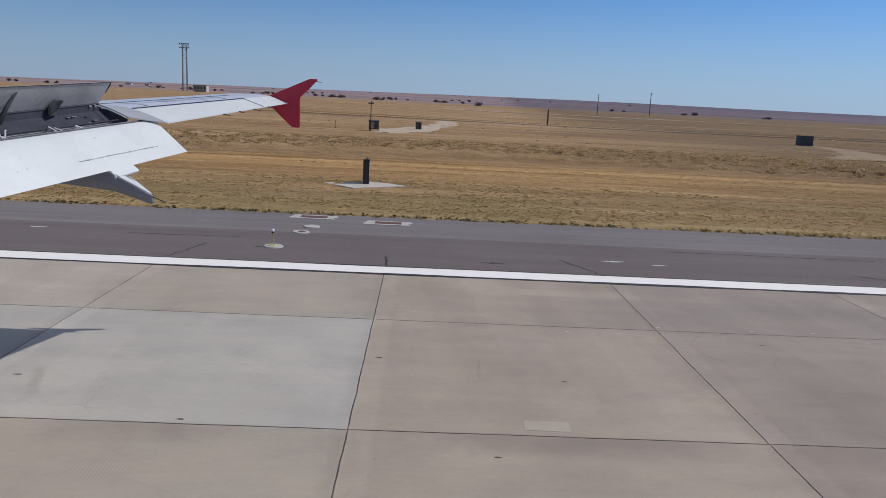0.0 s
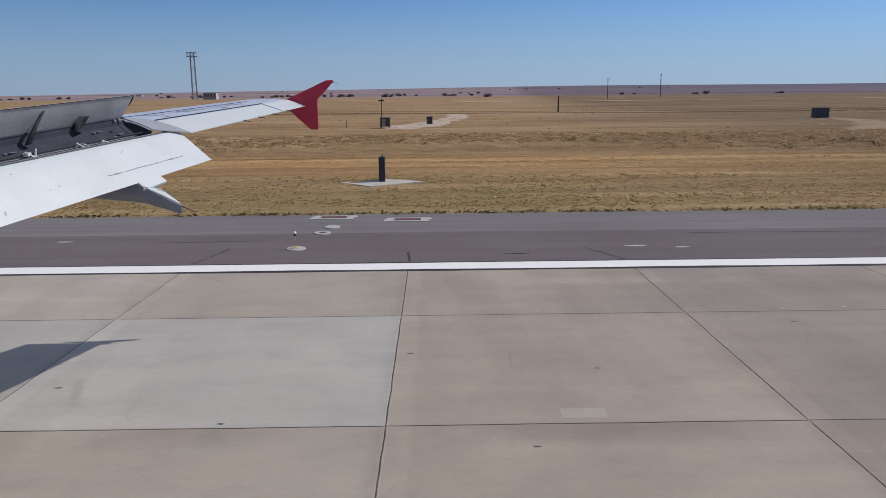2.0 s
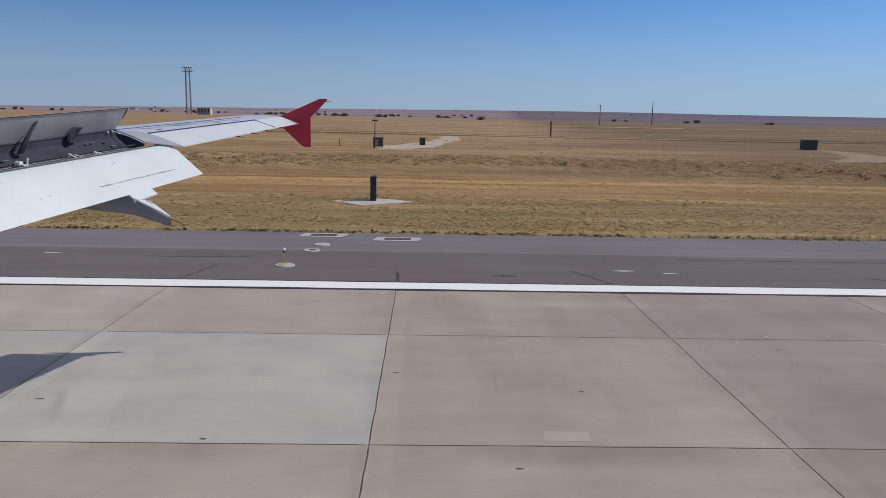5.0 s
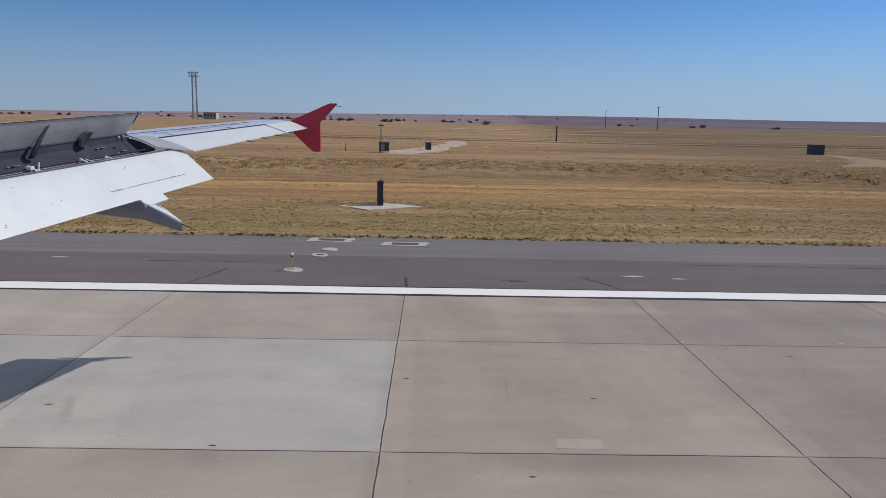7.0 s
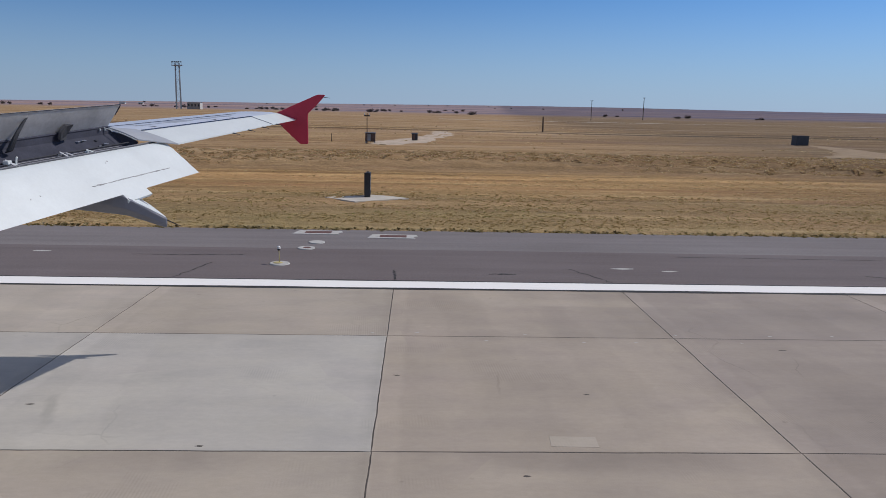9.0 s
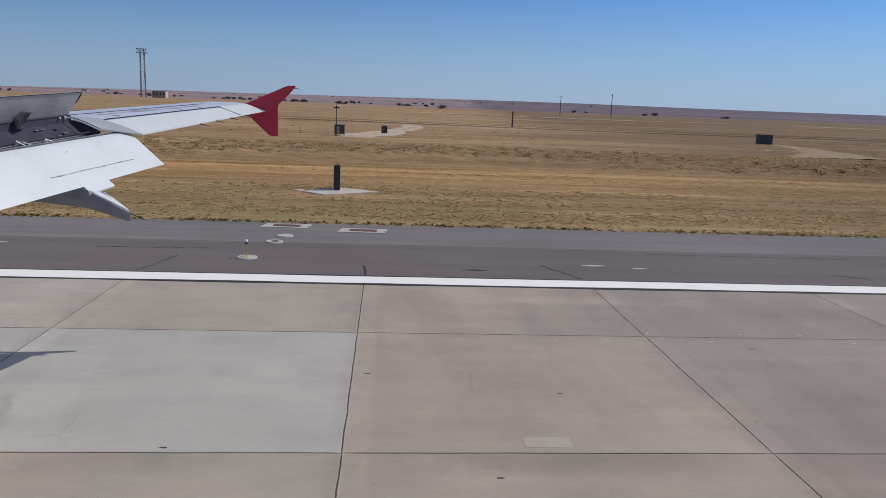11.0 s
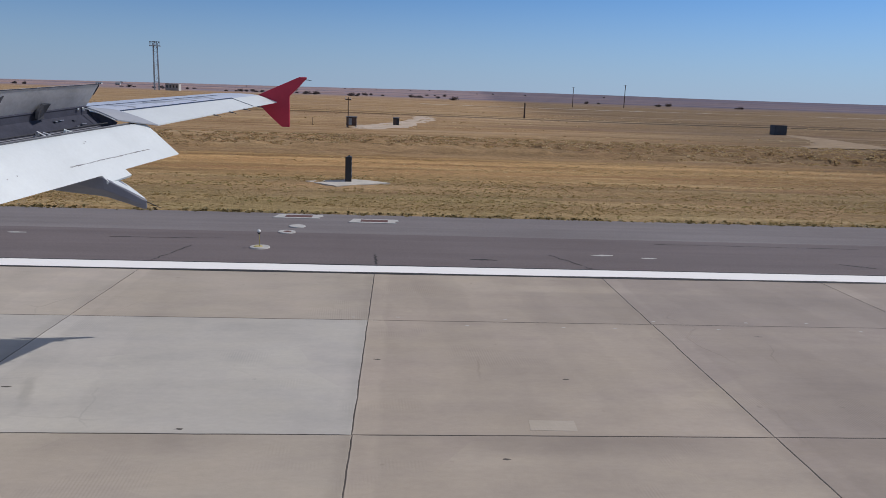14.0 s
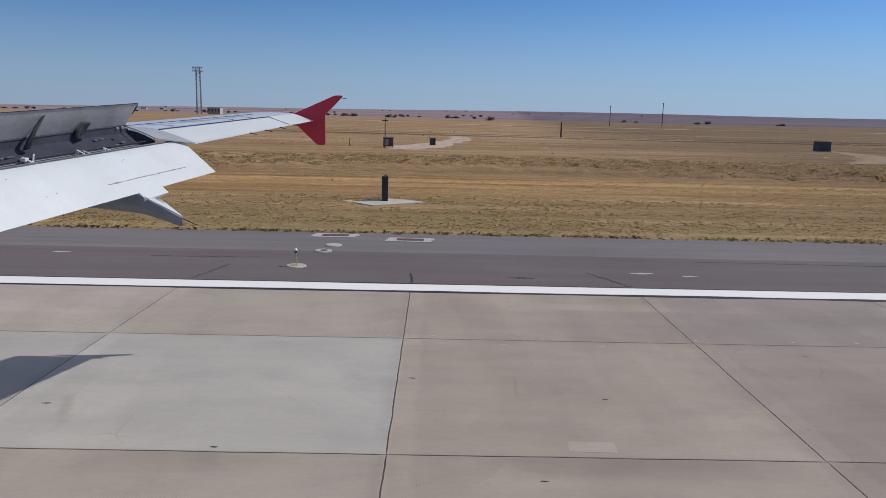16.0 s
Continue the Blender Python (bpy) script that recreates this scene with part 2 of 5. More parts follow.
    kept = m.ramp(m.noise(0.42, (1, 1, 1), 3, 0.6), [(0.56, (0, 0, 0)), (0.64, (1, 1, 1))])
    tined = m.mix(kept, (1.0, 1.0, 1.0), m.ramp(m.math("MULTIPLY_ADD", groove, 0.5, 0.5), [(0.0, m.grey(0.93)), (0.5, m.grey(0.99)), (1.0, m.grey(1.02))]))
    m.colour(m.mix(1.0, c, tined, "MULTIPLY"))
    m.bump(m.noise(30, (1, 1, 1), 5, 0.6), 0.22, 0.01)
    return m.mat


ROW, LONG, EDGE = 5.65, 6.4, 21.43      # slab width and length, outer line of the slab grid
RIM = 21.10                             # the asphalt laps over the concrete up to here
SEAM, VERGE = 26.0, 30.2                # old to pale asphalt, asphalt to grass
JOINT = -0.68                           # place of one cross joint
M_CONC = concrete("old_concrete", (0.353, 0.301, 0.243), (0.439, 0.378, 0.309))
# tan and pale slab tones also carry the window haze, stronger on the left
M_CONC_TAN = concrete("tan_concrete", (0.300, 0.256, 0.216), (0.374, 0.322, 0.274))
M_CONC_PALE = concrete("pale_concrete", (0.410, 0.361, 0.297), (0.497, 0.442, 0.369))
M_CONC_NEW = concrete("new_concrete", (0.446, 0.424, 0.380), (0.512, 0.489, 0.442))



def asphalt(name, a, b):
    m = Mat(name, 0.9, spec=0.25)
    big = m.ramp(m.noise(0.12, (1, 1, 1), 5, 0.6), [(0.3, a), (0.7, b)])
    st = m.ramp(m.noise(0.8, (0.08, 1.5, 1), 4, 0.6), [(0.3, m.grey(0.88)), (0.7, m.grey(1.1))])
    fine = m.ramp(m.noise(14.0, (1, 1, 1), 6, 0.75), [(0.3, m.grey(0.82)), (0.7, m.grey(1.16))])
    m.colour(m.mix(1.0, m.mix(1.0, big, st, "MULTIPLY"), fine, "MULTIPLY"))
    m.bump(m.noise(60, (1, 1, 1), 4, 0.7), 0.4, 0.01)
    return m.mat


M_ASPH = asphalt("old_asphalt", (0.154, 0.128, 0.124), (0.188, 0.161, 0.158))
M_ASPH_PALE = asphalt("pale_asphalt", (0.194, 0.172, 0.168), (0.230, 0.210, 0.207))


def simple(name, col, rough=0.6, metal=0.0, var=0.12, scale=3.0, spec=0.5):
    m = Mat(name, rough, metal, spec)
    lo = tuple(c * (1 - var) for c in col)
    hi = tuple(min(1, c * (1 + var)) for c in col)
    a = m.ramp(m.noise(scale, (1, 1, 1), 5, 0.65), [(0.3, lo), (0.7, hi)])
    f = m.ramp(m.noise(scale * 12, (1, 1, 1), 4, 0.7), [(0.3, m.grey(1 - var * 0.5)), (0.7, m.grey(1 + var * 0.4))])
    m.colour(m.mix(1.0, a, f, "MULTIPLY"))
    m.bump(m.noise(scale * 15, (1, 1, 1), 3, 0.6), 0.08, 0.004)
    return m.mat


M_LINE = Mat("runway_paint", 0.75)
M_LINE.colour(M_LINE.mix(M_LINE.ramp(M_LINE.noise(3.0, (0.3, 2, 1), 6, 0.75), [(0.26, (0.4, 0.4, 0.4)), (0.38, (0, 0, 0))]), (0.95, 0.93, 0.88), (0.72, 0.70, 0.65)))
M_LINE = M_LINE.mat
M_SEAL = simple("joint_seal", (0.080, 0.069, 0.060), 0.9, 0, 0.6, 1.6)


def field():
    """Dry steppe: straw, ochre and bare soil in long mown streaks, greener patches, and ploughed land far off, tinted
    with distance haze.
    """
    m = Mat("dry_steppe", 0.95, spec=0.1)
    y = m.axis(1)
    base = m.ramp(m.noise(0.05, (0.35, 1, 1), 6, 0.6), [(0.32, (0.325, 0.205, 0.098)), (0.5, (0.395, 0.268, 0.134)), (0.68, (0.455, 0.328, 0.172))])
    # long dabs of bleached straw, red-brown weeds and grey-green growth
    straw = m.ramp(m.noise(0.55, (0.05, 0.9, 1), 6, 0.65), [(0.52, (0, 0, 0)), (0.66, (0.75, 0.75, 0.75))])
    russet = m.ramp(m.noise(0.33, (0.07, 1.0, 1), 6, 0.65, 0.3), [(0.53, (0, 0, 0)), (0.66, (0.7, 0.7, 0.7))])
    c = m.mix(straw, base, (0.560, 0.425, 0.225))
    c = m.mix(russet, c, (0.300, 0.178, 0.095))
    green = m.ramp(m.noise(0.11, (0.4, 1, 1), 5, 0.65), [(0.38, (0.1, 0.1, 0.1)), (0.60, (0.85, 0.85, 0.85))])
    near = m.ramp(m.math("DIVIDE", y, 100.0), [(0.29, m.grey(0.95)), (0.38, m.grey(0.6)), (0.47, m.grey(0.22)), (0.7, m.grey(0.12))])
    c = m.mix(m.mix(1.0, green, near, "MULTIPLY"), c, (0.268, 0.232, 0.098))
    streak = m.ramp(m.noise(0.5, (0.035, 0.8, 1), 5, 0.6), [(0.33, m.grey(0.72)), (0.5, m.grey(1.0)), (0.68, m.grey(1.20))])
    tuft = m.ramp(m.noise(1.6, (0.7, 1, 1), 6, 0.75), [(0.3, m.grey(0.84)), (0.5, m.grey(1.0)), (0.72, m.grey(1.14))])
    fine = m.ramp(m.noise(5.5, (0.55, 1, 1), 4, 0.8), [(0.34, m.grey(0.74)), (0.5, m.grey(1.0)), (0.66, m.grey(1.24))])
    for layer in (streak, tuft, fine):
        c = m.mix(1.0, c, layer, "MULTIPLY")
    # broad bleached patches and dull bare ones on the open plain
    open_land = m.ramp(m.math("DIVIDE", y, 100.0), [(0.60, (0, 0, 0)), (0.85, (1, 1, 1))])
    bleached = m.ramp(m.noise(0.045, (0.22, 1, 1), 6, 0.65, 0.4), [(0.52, (0, 0, 0)), (0.64, (0.7, 0.7, 0.7))])
    c = m.mix(m.mix(1.0, bleached, open_land, "MULTIPLY"), c, (0.545, 0.420, 0.255))
    bare = m.ramp(m.noise(0.05, (0.16, 1.2, 1), 6, 0.65, 0.4), [(0.55, (0, 0, 0)), (0.66, (0.65, 0.65, 0.65))])
    c = m.mix(m.mix(1.0, bare, open_land, "MULTIPLY"), c, (0.270, 0.178, 0.112))
    c = m.mix(1.0, c, (0.98, 0.93, 0.95), "MULTIPLY")
    # far fallow land, its colour paled towards lavender for distance haze
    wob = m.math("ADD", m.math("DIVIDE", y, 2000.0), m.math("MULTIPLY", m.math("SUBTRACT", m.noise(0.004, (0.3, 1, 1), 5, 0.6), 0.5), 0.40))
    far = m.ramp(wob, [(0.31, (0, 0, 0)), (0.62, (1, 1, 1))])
    hazy_fallow = m.ramp(m.noise(0.004, (0.25, 1, 1), 4, 0.5), [(0.4, (0.315, 0.250, 0.250)), (0.55, (0.375, 0.295, 0.280)), (0.7, (0.44, 0.345, 0.305))])
    # the painted haze turns bluer towards the right
    bluer = m.ramp(m.math("DIVIDE", m.math("ADD", m.axis(0), 1200.0), 4000.0), [(0.0, (0, 0, 0)), (0.70, (1, 1, 1))])
    hazy_fallow = m.mix(m.math("MULTIPLY", bluer, 0.75), hazy_fallow, (0.235, 0.222, 0.272))
    # long strips of fallow, stubble and scrub, some tinted bluish, with dark field margins between
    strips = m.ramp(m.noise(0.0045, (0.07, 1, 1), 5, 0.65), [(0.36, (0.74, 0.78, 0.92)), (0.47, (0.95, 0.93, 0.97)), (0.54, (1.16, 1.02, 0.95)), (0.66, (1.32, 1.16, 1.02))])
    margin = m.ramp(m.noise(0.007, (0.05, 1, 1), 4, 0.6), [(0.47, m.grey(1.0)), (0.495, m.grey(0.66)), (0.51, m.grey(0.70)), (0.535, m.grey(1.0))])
    hazy_fallow = m.mix(1.0, m.mix(1.0, hazy_fallow, strips, "MULTIPLY"), margin, "MULTIPLY")
    c = m.mix(far, c, hazy_fallow)
    # wheel tracks along the field and the mown edge
    wy = m.math("ADD", y, m.math("MULTIPLY", m.noise(0.02, (1, 0.2, 1), 2, 0.5), 5.0))
    ruts = m.ramp(m.math("DIVIDE", wy, 250.0), [(0.222, m.grey(1.0)), (0.226, m.grey(1.25)), (0.232, m.grey(1.05)), (0.2335, m.grey(0.62)), (0.2365, m.grey(0.66)), (0.2385, m.grey(0.93)), (0.33, m.grey(0.93)), (0.34, m.grey(1.0)), (0.70, m.grey(1.0)),
                                              (0.71, m.grey(0.42)), (0.730, m.grey(0.45)), (0.737, m.grey(1.12)), (0.752, m.grey(1.12)), (0.758, m.grey(0.52)), (0.772, m.grey(0.55)), (0.78, m.grey(1.0))])
    c = m.mix(1.0, c, ruts, "MULTIPLY")
    belt = m.ramp(m.math("DIVIDE", wy, 100.0), [(0.42, m.grey(1.0)), (0.50, (1.15, 1.09, 0.96)), (0.60, (1.17, 1.10, 0.95)), (0.625, m.grey(0.95))])
    c = m.mix(1.0, c, belt, "MULTIPLY")
    # plain darkened towards the right: uneven window haze put into its colour
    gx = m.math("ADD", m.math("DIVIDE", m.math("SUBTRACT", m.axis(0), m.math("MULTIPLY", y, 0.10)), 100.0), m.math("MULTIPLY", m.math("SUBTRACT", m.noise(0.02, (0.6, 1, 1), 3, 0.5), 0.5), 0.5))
    right_dim = m.ramp(gx, [(0.06, m.grey(1.0)), (0.42, (0.63, 0.665, 0.73))])
    c = m.mix(1.0, c, right_dim, "MULTIPLY")
    m.colour(c)
    m.bump(m.noise(2.5, (1, 1, 1), 6, 0.75), 0.9, 0.15)
    return m.mat


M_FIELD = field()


def islands(name, stops, rough=0.9):
    m = Mat(name, rough, spec=0.15)
    c = m.ramp(m.geo.outputs["Random Per Island"], stops)
    m.colour(c)
    # thin blades let light through
    thin = m.t.nodes.new("ShaderNodeBsdfTranslucent")
    m.t.links.new(c, thin.inputs["Color"])
    both = m.t.nodes.new("ShaderNodeMixShader")
    both.inputs[0].default_value = 0.45
    m.t.links.new(m.b.outputs[0], both.inputs[1])
    m.t.links.new(thin.outputs[0], both.inputs[2])
    m.t.links.new(both.outputs[0], m.t.nodes["Material Output"].inputs[0])
    return m.mat


M_GRASS = islands("dry_grass", [(0.0, (0.29, 0.205, 0.085)), (0.3, (0.38, 0.278, 0.125)), (0.65, (0.48, 0.37, 0.18)), (1.0, (0.62, 0.50, 0.28))])
M_GREEN = islands("green_grass", [(0.0, (0.20, 0.185, 0.065)), (0.5, (0.32, 0.285, 0.10)), (1.0, (0.47, 0.40, 0.17))])
M_VERGE = islands("verge_clod", [(0.0, (0.07, 0.055, 0.03)), (0.3, (0.2, 0.16, 0.07)), (0.6, (0.40, 0.32, 0.15)), (1.0, (0.64, 0.53, 0.33))])
M_TUSSOCK = islands("dead_tussock", [(0.0, (0.34, 0.235, 0.12)), (0.3, (0.47, 0.335, 0.175)), (0.7, (0.57, 0.43, 0.24)), (1.0, (0.70, 0.56, 0.35))])
# far-tree leaves, paled to purple-grey with distance haze in the colour
M_HAZY_BUSH = islands("hazy_scrub_leaf", [(0.0, (0.11, 0.092, 0.095)), (0.6, (0.15, 0.125, 0.122)), (1.0, (0.20, 0.165, 0.145))])

# ---- helpers for building ----


def link_bm(name, bm, mat, smooth=False):
    me = bpy.data.meshes.new(name)
    bm.to_mesh(me)
    bm.free()
    me.materials.append(mat)
    if smooth:
        me.polygons.foreach_set("use_smooth", [True] * len(me.polygons))
        me.set_sharp_from_angle(angle=radians(24))
    return new(name, me)


def part(name, bm, mat, parent, label="", smooth=False):
    """One mesh under a thing or under a part."""
    ob = link_bm(name, bm, mat, smooth)
    ob.parent = parent
    if label:
        ob["label"] = label
    return ob


def thing(name, label, category, group="", kind=""):
    return tagged(new(name), label, category, group, kind)


def box(bm, x0, x1, y0, y1, z0, z1, bevel=0.0):
    vs = [bm.verts.new((x, y, z)) for z in (z0, z1) for x, y in ((x0, y0), (x1, y0), (x1, y1), (x0, y1))]
    faces = [bm.faces.new([vs[i] for i in f]) for f in ((3, 2, 1, 0), (4, 5, 6, 7), (0, 1, 5, 4), (1, 2, 6, 5), (2, 3, 7, 6), (3, 0, 4, 7))]
    if bevel:
        edges = {e for f in faces for e in f.edges}
        bmesh.ops.bevel(bm, geom=list(edges), offset=bevel, segments=2, affect="EDGES", profile=0.5)
    return bm


def rod(bm, a, b, r0, r1=None, n=8):
    """A round bar from a to b."""
    a, b = Vector(a), Vector(b)
    r1 = r0 if r1 is None else r1
    m = (b - a).to_track_quat("Z", "Y").to_matrix()
    rings = []
    for p, r in ((a, r0), (b, r1)):
        rings.append([bm.verts.new(p + m @ Vector((r * math.cos(k * math.tau / n), r * math.sin(k * math.tau / n), 0))) for k in range(n)])
    for k in range(n):
        bm.faces.new((rings[0][k], rings[0][(k + 1) % n], rings[1][(k + 1) % n], rings[1][k]))
    bm.faces.new(rings[0][::-1])
    bm.faces.new(rings[1])
    return bm


def disc(bm, x, y, z0, z1, r, n=24, r_top=None):
    return rod(bm, (x, y, z0), (x, y, z1), r, r if r_top is None else r_top, n)


def loft(bm, rings, close=True, caps=True):
    """Skin rings of equal length one after another."""
    vr = [[bm.verts.new(p) for p in ring] for ring in rings]
    n = len(vr[0])
    for a, b in zip(vr, vr[1:]):
        for k in range(n if close else n - 1):
            bm.faces.new((a[k], a[(k + 1) % n], b[(k + 1) % n], b[k]))
    if caps and close:
        bm.faces.new(vr[0][::-1])
        bm.faces.new(vr[-1])
    bmesh.ops.recalc_face_normals(bm, faces=bm.faces)
    return bm


def plate(bm, pts, thick):
    """A flat outline of points thickened along the vector given."""
    a = [bm.verts.new(p) for p in pts]
    b = [bm.verts.new(Vector(p) + Vector(thick)) for p in pts]
    bm.faces.new(a)
    bm.faces.new(b[::-1])
    n = len(a)
    for k in range(n):
        bm.faces.new((a[k], b[k], b[(k + 1) % n], a[(k + 1) % n]))
    bmesh.ops.recalc_face_normals(bm, faces=bm.faces)
    return bm


def mesh_of(name, verts, faces, mat, parent=None, smooth=False):
    me = bpy.data.meshes.new(name)
    me.from_pydata(verts, [], faces)
    me.materials.append(mat)
    if smooth:
        me.polygons.foreach_set("use_smooth", [True] * len(me.polygons))
    ob = new(name, me)
    ob.parent = parent
    return ob


# ---- ground ----
def lift(x, y):
    """Height of the steppe."""
    if y < VERGE + 0.3 and y > -70:
        return -0.06
    d = abs(y) if y < 0 else y - VERGE
    h = -0.05 + 0.09 * min(1, d / 3) + 0.05 * noise.noise((x * 0.5, y * 0.5, 0)) * min(1, d / 2)
    h += 0.06 * noise.noise((x * 1.3, y * 1.3, 3)) * min(1, d / 4)
    rough = max(0, 1 - abs(y - 71) / 15)
    h += rough * (0.32 * noise.noise((x * 0.35, y * 0.5, 7)) + 0.42 * noise.noise((x * 0.9, y * 0.75, 17)) - 0.25)
    h += min(1, d / 300) * 1.2 * noise.noise((x * 0.006, y * 0.012, 11))
    # a low broken bank where the rough ground begins
    b = min(1.0, max(0.0, (y - 64.5 - 2.2 * noise.noise((x * 0.03, 2.0, 0)) - 0.5 * noise.noise((x * 0.4, 6.0, 0))) / 1.1))
    h += 0.52 * b * b * (3 - 2 * b) * max(0.0, min(1.0, 0.75 + 1.3 * noise.noise((x * 0.021, 9.0, 0)))) * max(0.0, 1 - max(0, y - 66) / 40)
    if d > 1200:
        h += (d - 1200) / 3500 * (33 + 5 * noise.noise((x * 0.0007, y * 0.0009, 5)) + (6 * min(1.0, x / 1500) if x > 0 else 26 * max(-1.0, x / 2300)))
    return h


def spread(a, b, first, grow, top):
    out, step = [a], first
    while out[-1] < b:
        out.append(out[-1] + step)
        step = min(step * grow, top)
    return out


xs = spread(0, 70, 0.55, 1.0, 0.55) + spread(71, 4700, 1.2, 1.12, 260)
xs = sorted({-v for v in xs} | set(xs))
ys = [-4700, -3000, -1500, -700, -300, -120, -72, -60, -20, 10, 25] + spread(29.9, 90, 0.5, 1.0, 0.5) + spread(91, 4700, 1.0, 1.07, 200)
gv = [(x, y, lift(x, y)) for y in ys for x in xs]
nx = len(xs)
gf = [(j * nx + i, j * nx + i + 1, (j + 1) * nx + i + 1, (j + 1) * nx + i) for j in range(len(ys) - 1) for i in range(nx - 1)]
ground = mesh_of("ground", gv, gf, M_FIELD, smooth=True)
tagged(ground, "dry straw-coloured steppe reaching the horizon", "grassland", kind="structure")

# shoulders of asphalt, old beside the concrete and pale beside the grass
for name, y0, y1, mat, label in (("road_shoulder_1", RIM, SEAM, M_ASPH, "dark brownish old asphalt shoulder beside the runway"),
                                 ("road_shoulder_2", SEAM + 0.004, VERGE, M_ASPH_PALE, "pale grey asphalt strip along the grass")):
    bm = bmesh.new()
    box(bm, -1500, 1500, y0, y1, -0.5, -0.004 if mat is M_ASPH else -0.008)
    tagged(link_bm(name, bm, mat), label, "asphalt shoulder", kind="structure")

# bedding under the slabs shows as dark sealed joints
runway = thing("runway", "concrete runway of large beige slabs with sealed joints", "runway", kind="structure")
bm = bmesh.new()
box(bm, -1500, 1500, EDGE - 8 * ROW, RIM - 0.002, -0.5, -0.0045)
part("joint_seal", bm, M_SEAL, runway, "dark sealed joints")
bm = bmesh.new()
box(bm, -1500, 1500, 20.235, 21.055, -0.004, 0.004)
tagged(link_bm("edge_line", bm, M_LINE), "white painted runway side stripe", "runway marking", kind="structure")

# ---- the airliner ----
M_WHITE = simple("white_wing_paint", (0.695, 0.74, 0.735), 0.42, 0, 0.05, 2.0)
M_GREYP = simple("grey_wing_paint", (0.41, 0.43, 0.455), 0.38, 0, 0.07, 2.0)
M_PALE = simple("pale_wing_skin", (0.61, 0.66, 0.745), 0.35, 0, 0.06, 2.0)
M_RED = simple("red_paint", (0.50, 0.026, 0.06), 0.45, 0, 0.10, 2.5)
M_DARK = simple("dark_bay_lining", (0.068, 0.071, 0.092), 0.95, 0, 0.22, 3.0, 0.1)
M_SEAM = simple("blue_grey_sealant", (0.05, 0.07, 0.125), 0.95, 0, 0.2, 4.0, 0.05)
M_METAL = simple("bare_metal", (0.55, 0.56, 0.58), 0.35, 0.8, 0.15, 8.0)
M_LIP = simple("dull_metal_strip", (0.20, 0.205, 0.225), 0.55, 0.3, 0.25, 6.0)
M_RUBBER = simple("black_rubber", (0.03, 0.03, 0.03), 0.85, 0, 0.2, 8.0)
# fairing grey, set darker than its paint to hold the side's shade
M_FAIR = simple("shaded_grey_paint", (0.215, 0.23, 0.275), 0.5, 0, 0.08, 2.0)
M_STRUT = simple("dull_dark_metal", (0.05, 0.052, 0.06), 0.7, 0, 0.3, 8.0, 0.2)
M_UNDER = simple("spoiler_underside", (0.455, 0.455, 0.46), 0.55, 0, 0.20, 1.6)

UP = ((0, 0.03), (0.02, 0.052), (0.05, 0.064), (0.1, 0.076), (0.2, 0.088), (0.3, 0.094), (0.4, 0.097), (0.5, 0.097), (0.6, 0.096), (0.7, 0.092), (0.735, 0.088), (0.8, 0.068), (0.9, 0.035), (1.0, 0.0))
LOW = ((0.02, 0.0), (0.05, -0.012), (0.1, -0.02), (0.3, -0.025), (0.5, -0.008), (0.7, 0.028), (0.735, 0.036), (0.8, 0.03), (0.9, 0.012), (1.0, -0.008))
TIP, KINK, ROOT = 15.38, 4.75, -0.6


def te(y):
    """Trailing edge of the clean wing."""
    if y < KINK:
        return -6.02 - 0.05 * (KINK - y)
    return -3.76 + 0.328 * (y - 11.65)


def te_z(y):
    return 4.322 + 0.0915 * (y - 11.65)


def chord(y):
    if y < KINK:
        return 3.8 + (KINK - y) * 0.45
    return 1.5 + (TIP - y) / (TIP - KINK) * 2.3


def curve(table, c):
    for (a, u), (b, v) in zip(table, table[1:]):
        if c <= b:
            return u + (v - u) * (c - a) / (b - a) if c > a else u
    return table[-1][1]


def skin(y, c, up=0.0):
    """A point of the upper skin, c from the leading edge 0 to the trailing edge 1."""
    w = chord(y)
    return (te(y) - w * (1 - c), y, te_z(y) + w * curve(UP, c) + up)


def under(y, c):
    w = chord(y)
    return (te(y) - w * (1 - c), y, te_z(y) + w * curve(LOW, c))


def wing_piece(ys, c0, c1, n=14):
    """A closed length of wing between two fractions of its chord."""
    cs = [c0 + (c1 - c0) * (k / n) for k in range(n + 1)]
    if c0 == 0:
        cs = [c1 * (k / n) ** 1.8 for k in range(n + 1)]
    bm = bmesh.new()
    loft(bm, [[skin(y, c) for c in cs] + [under(y, c) for c in reversed(cs) if c > 0] for y in ys])
    return bm


def strip(ys, c, width, up=0.004):
    """A narrow band of sealant that lies on the upper skin."""
    bm = bmesh.new()
    rows = [[bm.verts.new(skin(y, c + s * width / 2 / chord(y), up)) for s in (-1, 1)] for y in ys]
    for a, b in zip(rows, rows[1:]):
        bm.faces.new((a[0], a[1], b[1], b[0]))
    return bm


def span(a, b, n):
    return [a + (b - a) * k / n for k in range(n + 1)]


airliner = thing("airliner", "white airliner with raised spoilers, lowered flaps and red wingtip fence", "airplane")

INNER = span(ROOT, KINK, 4) + span(KINK, 11.25, 8)[1:]
OUTER = span(11.25, 15.0, 8) + [15.2, 15.36]
part("wing_box", wing_piece(INNER, 0.0, 0.69), M_PALE, airliner, "pale grey fixed wing skin", True)
part("outer_wing", wing_piece(OUTER, 0.0, 0.752), M_PALE, airliner, "pale bluish wing skin towards the tip", True)
bm = bmesh.new()
A, B, C, D = Vector((-4.63, 11.20, 4.572)), Vector((-4.19, 11.22, 4.402)), Vector((-3.745, 11.665, 4.320)), Vector(skin(11.665, 0.72, 0.004))
grid = []
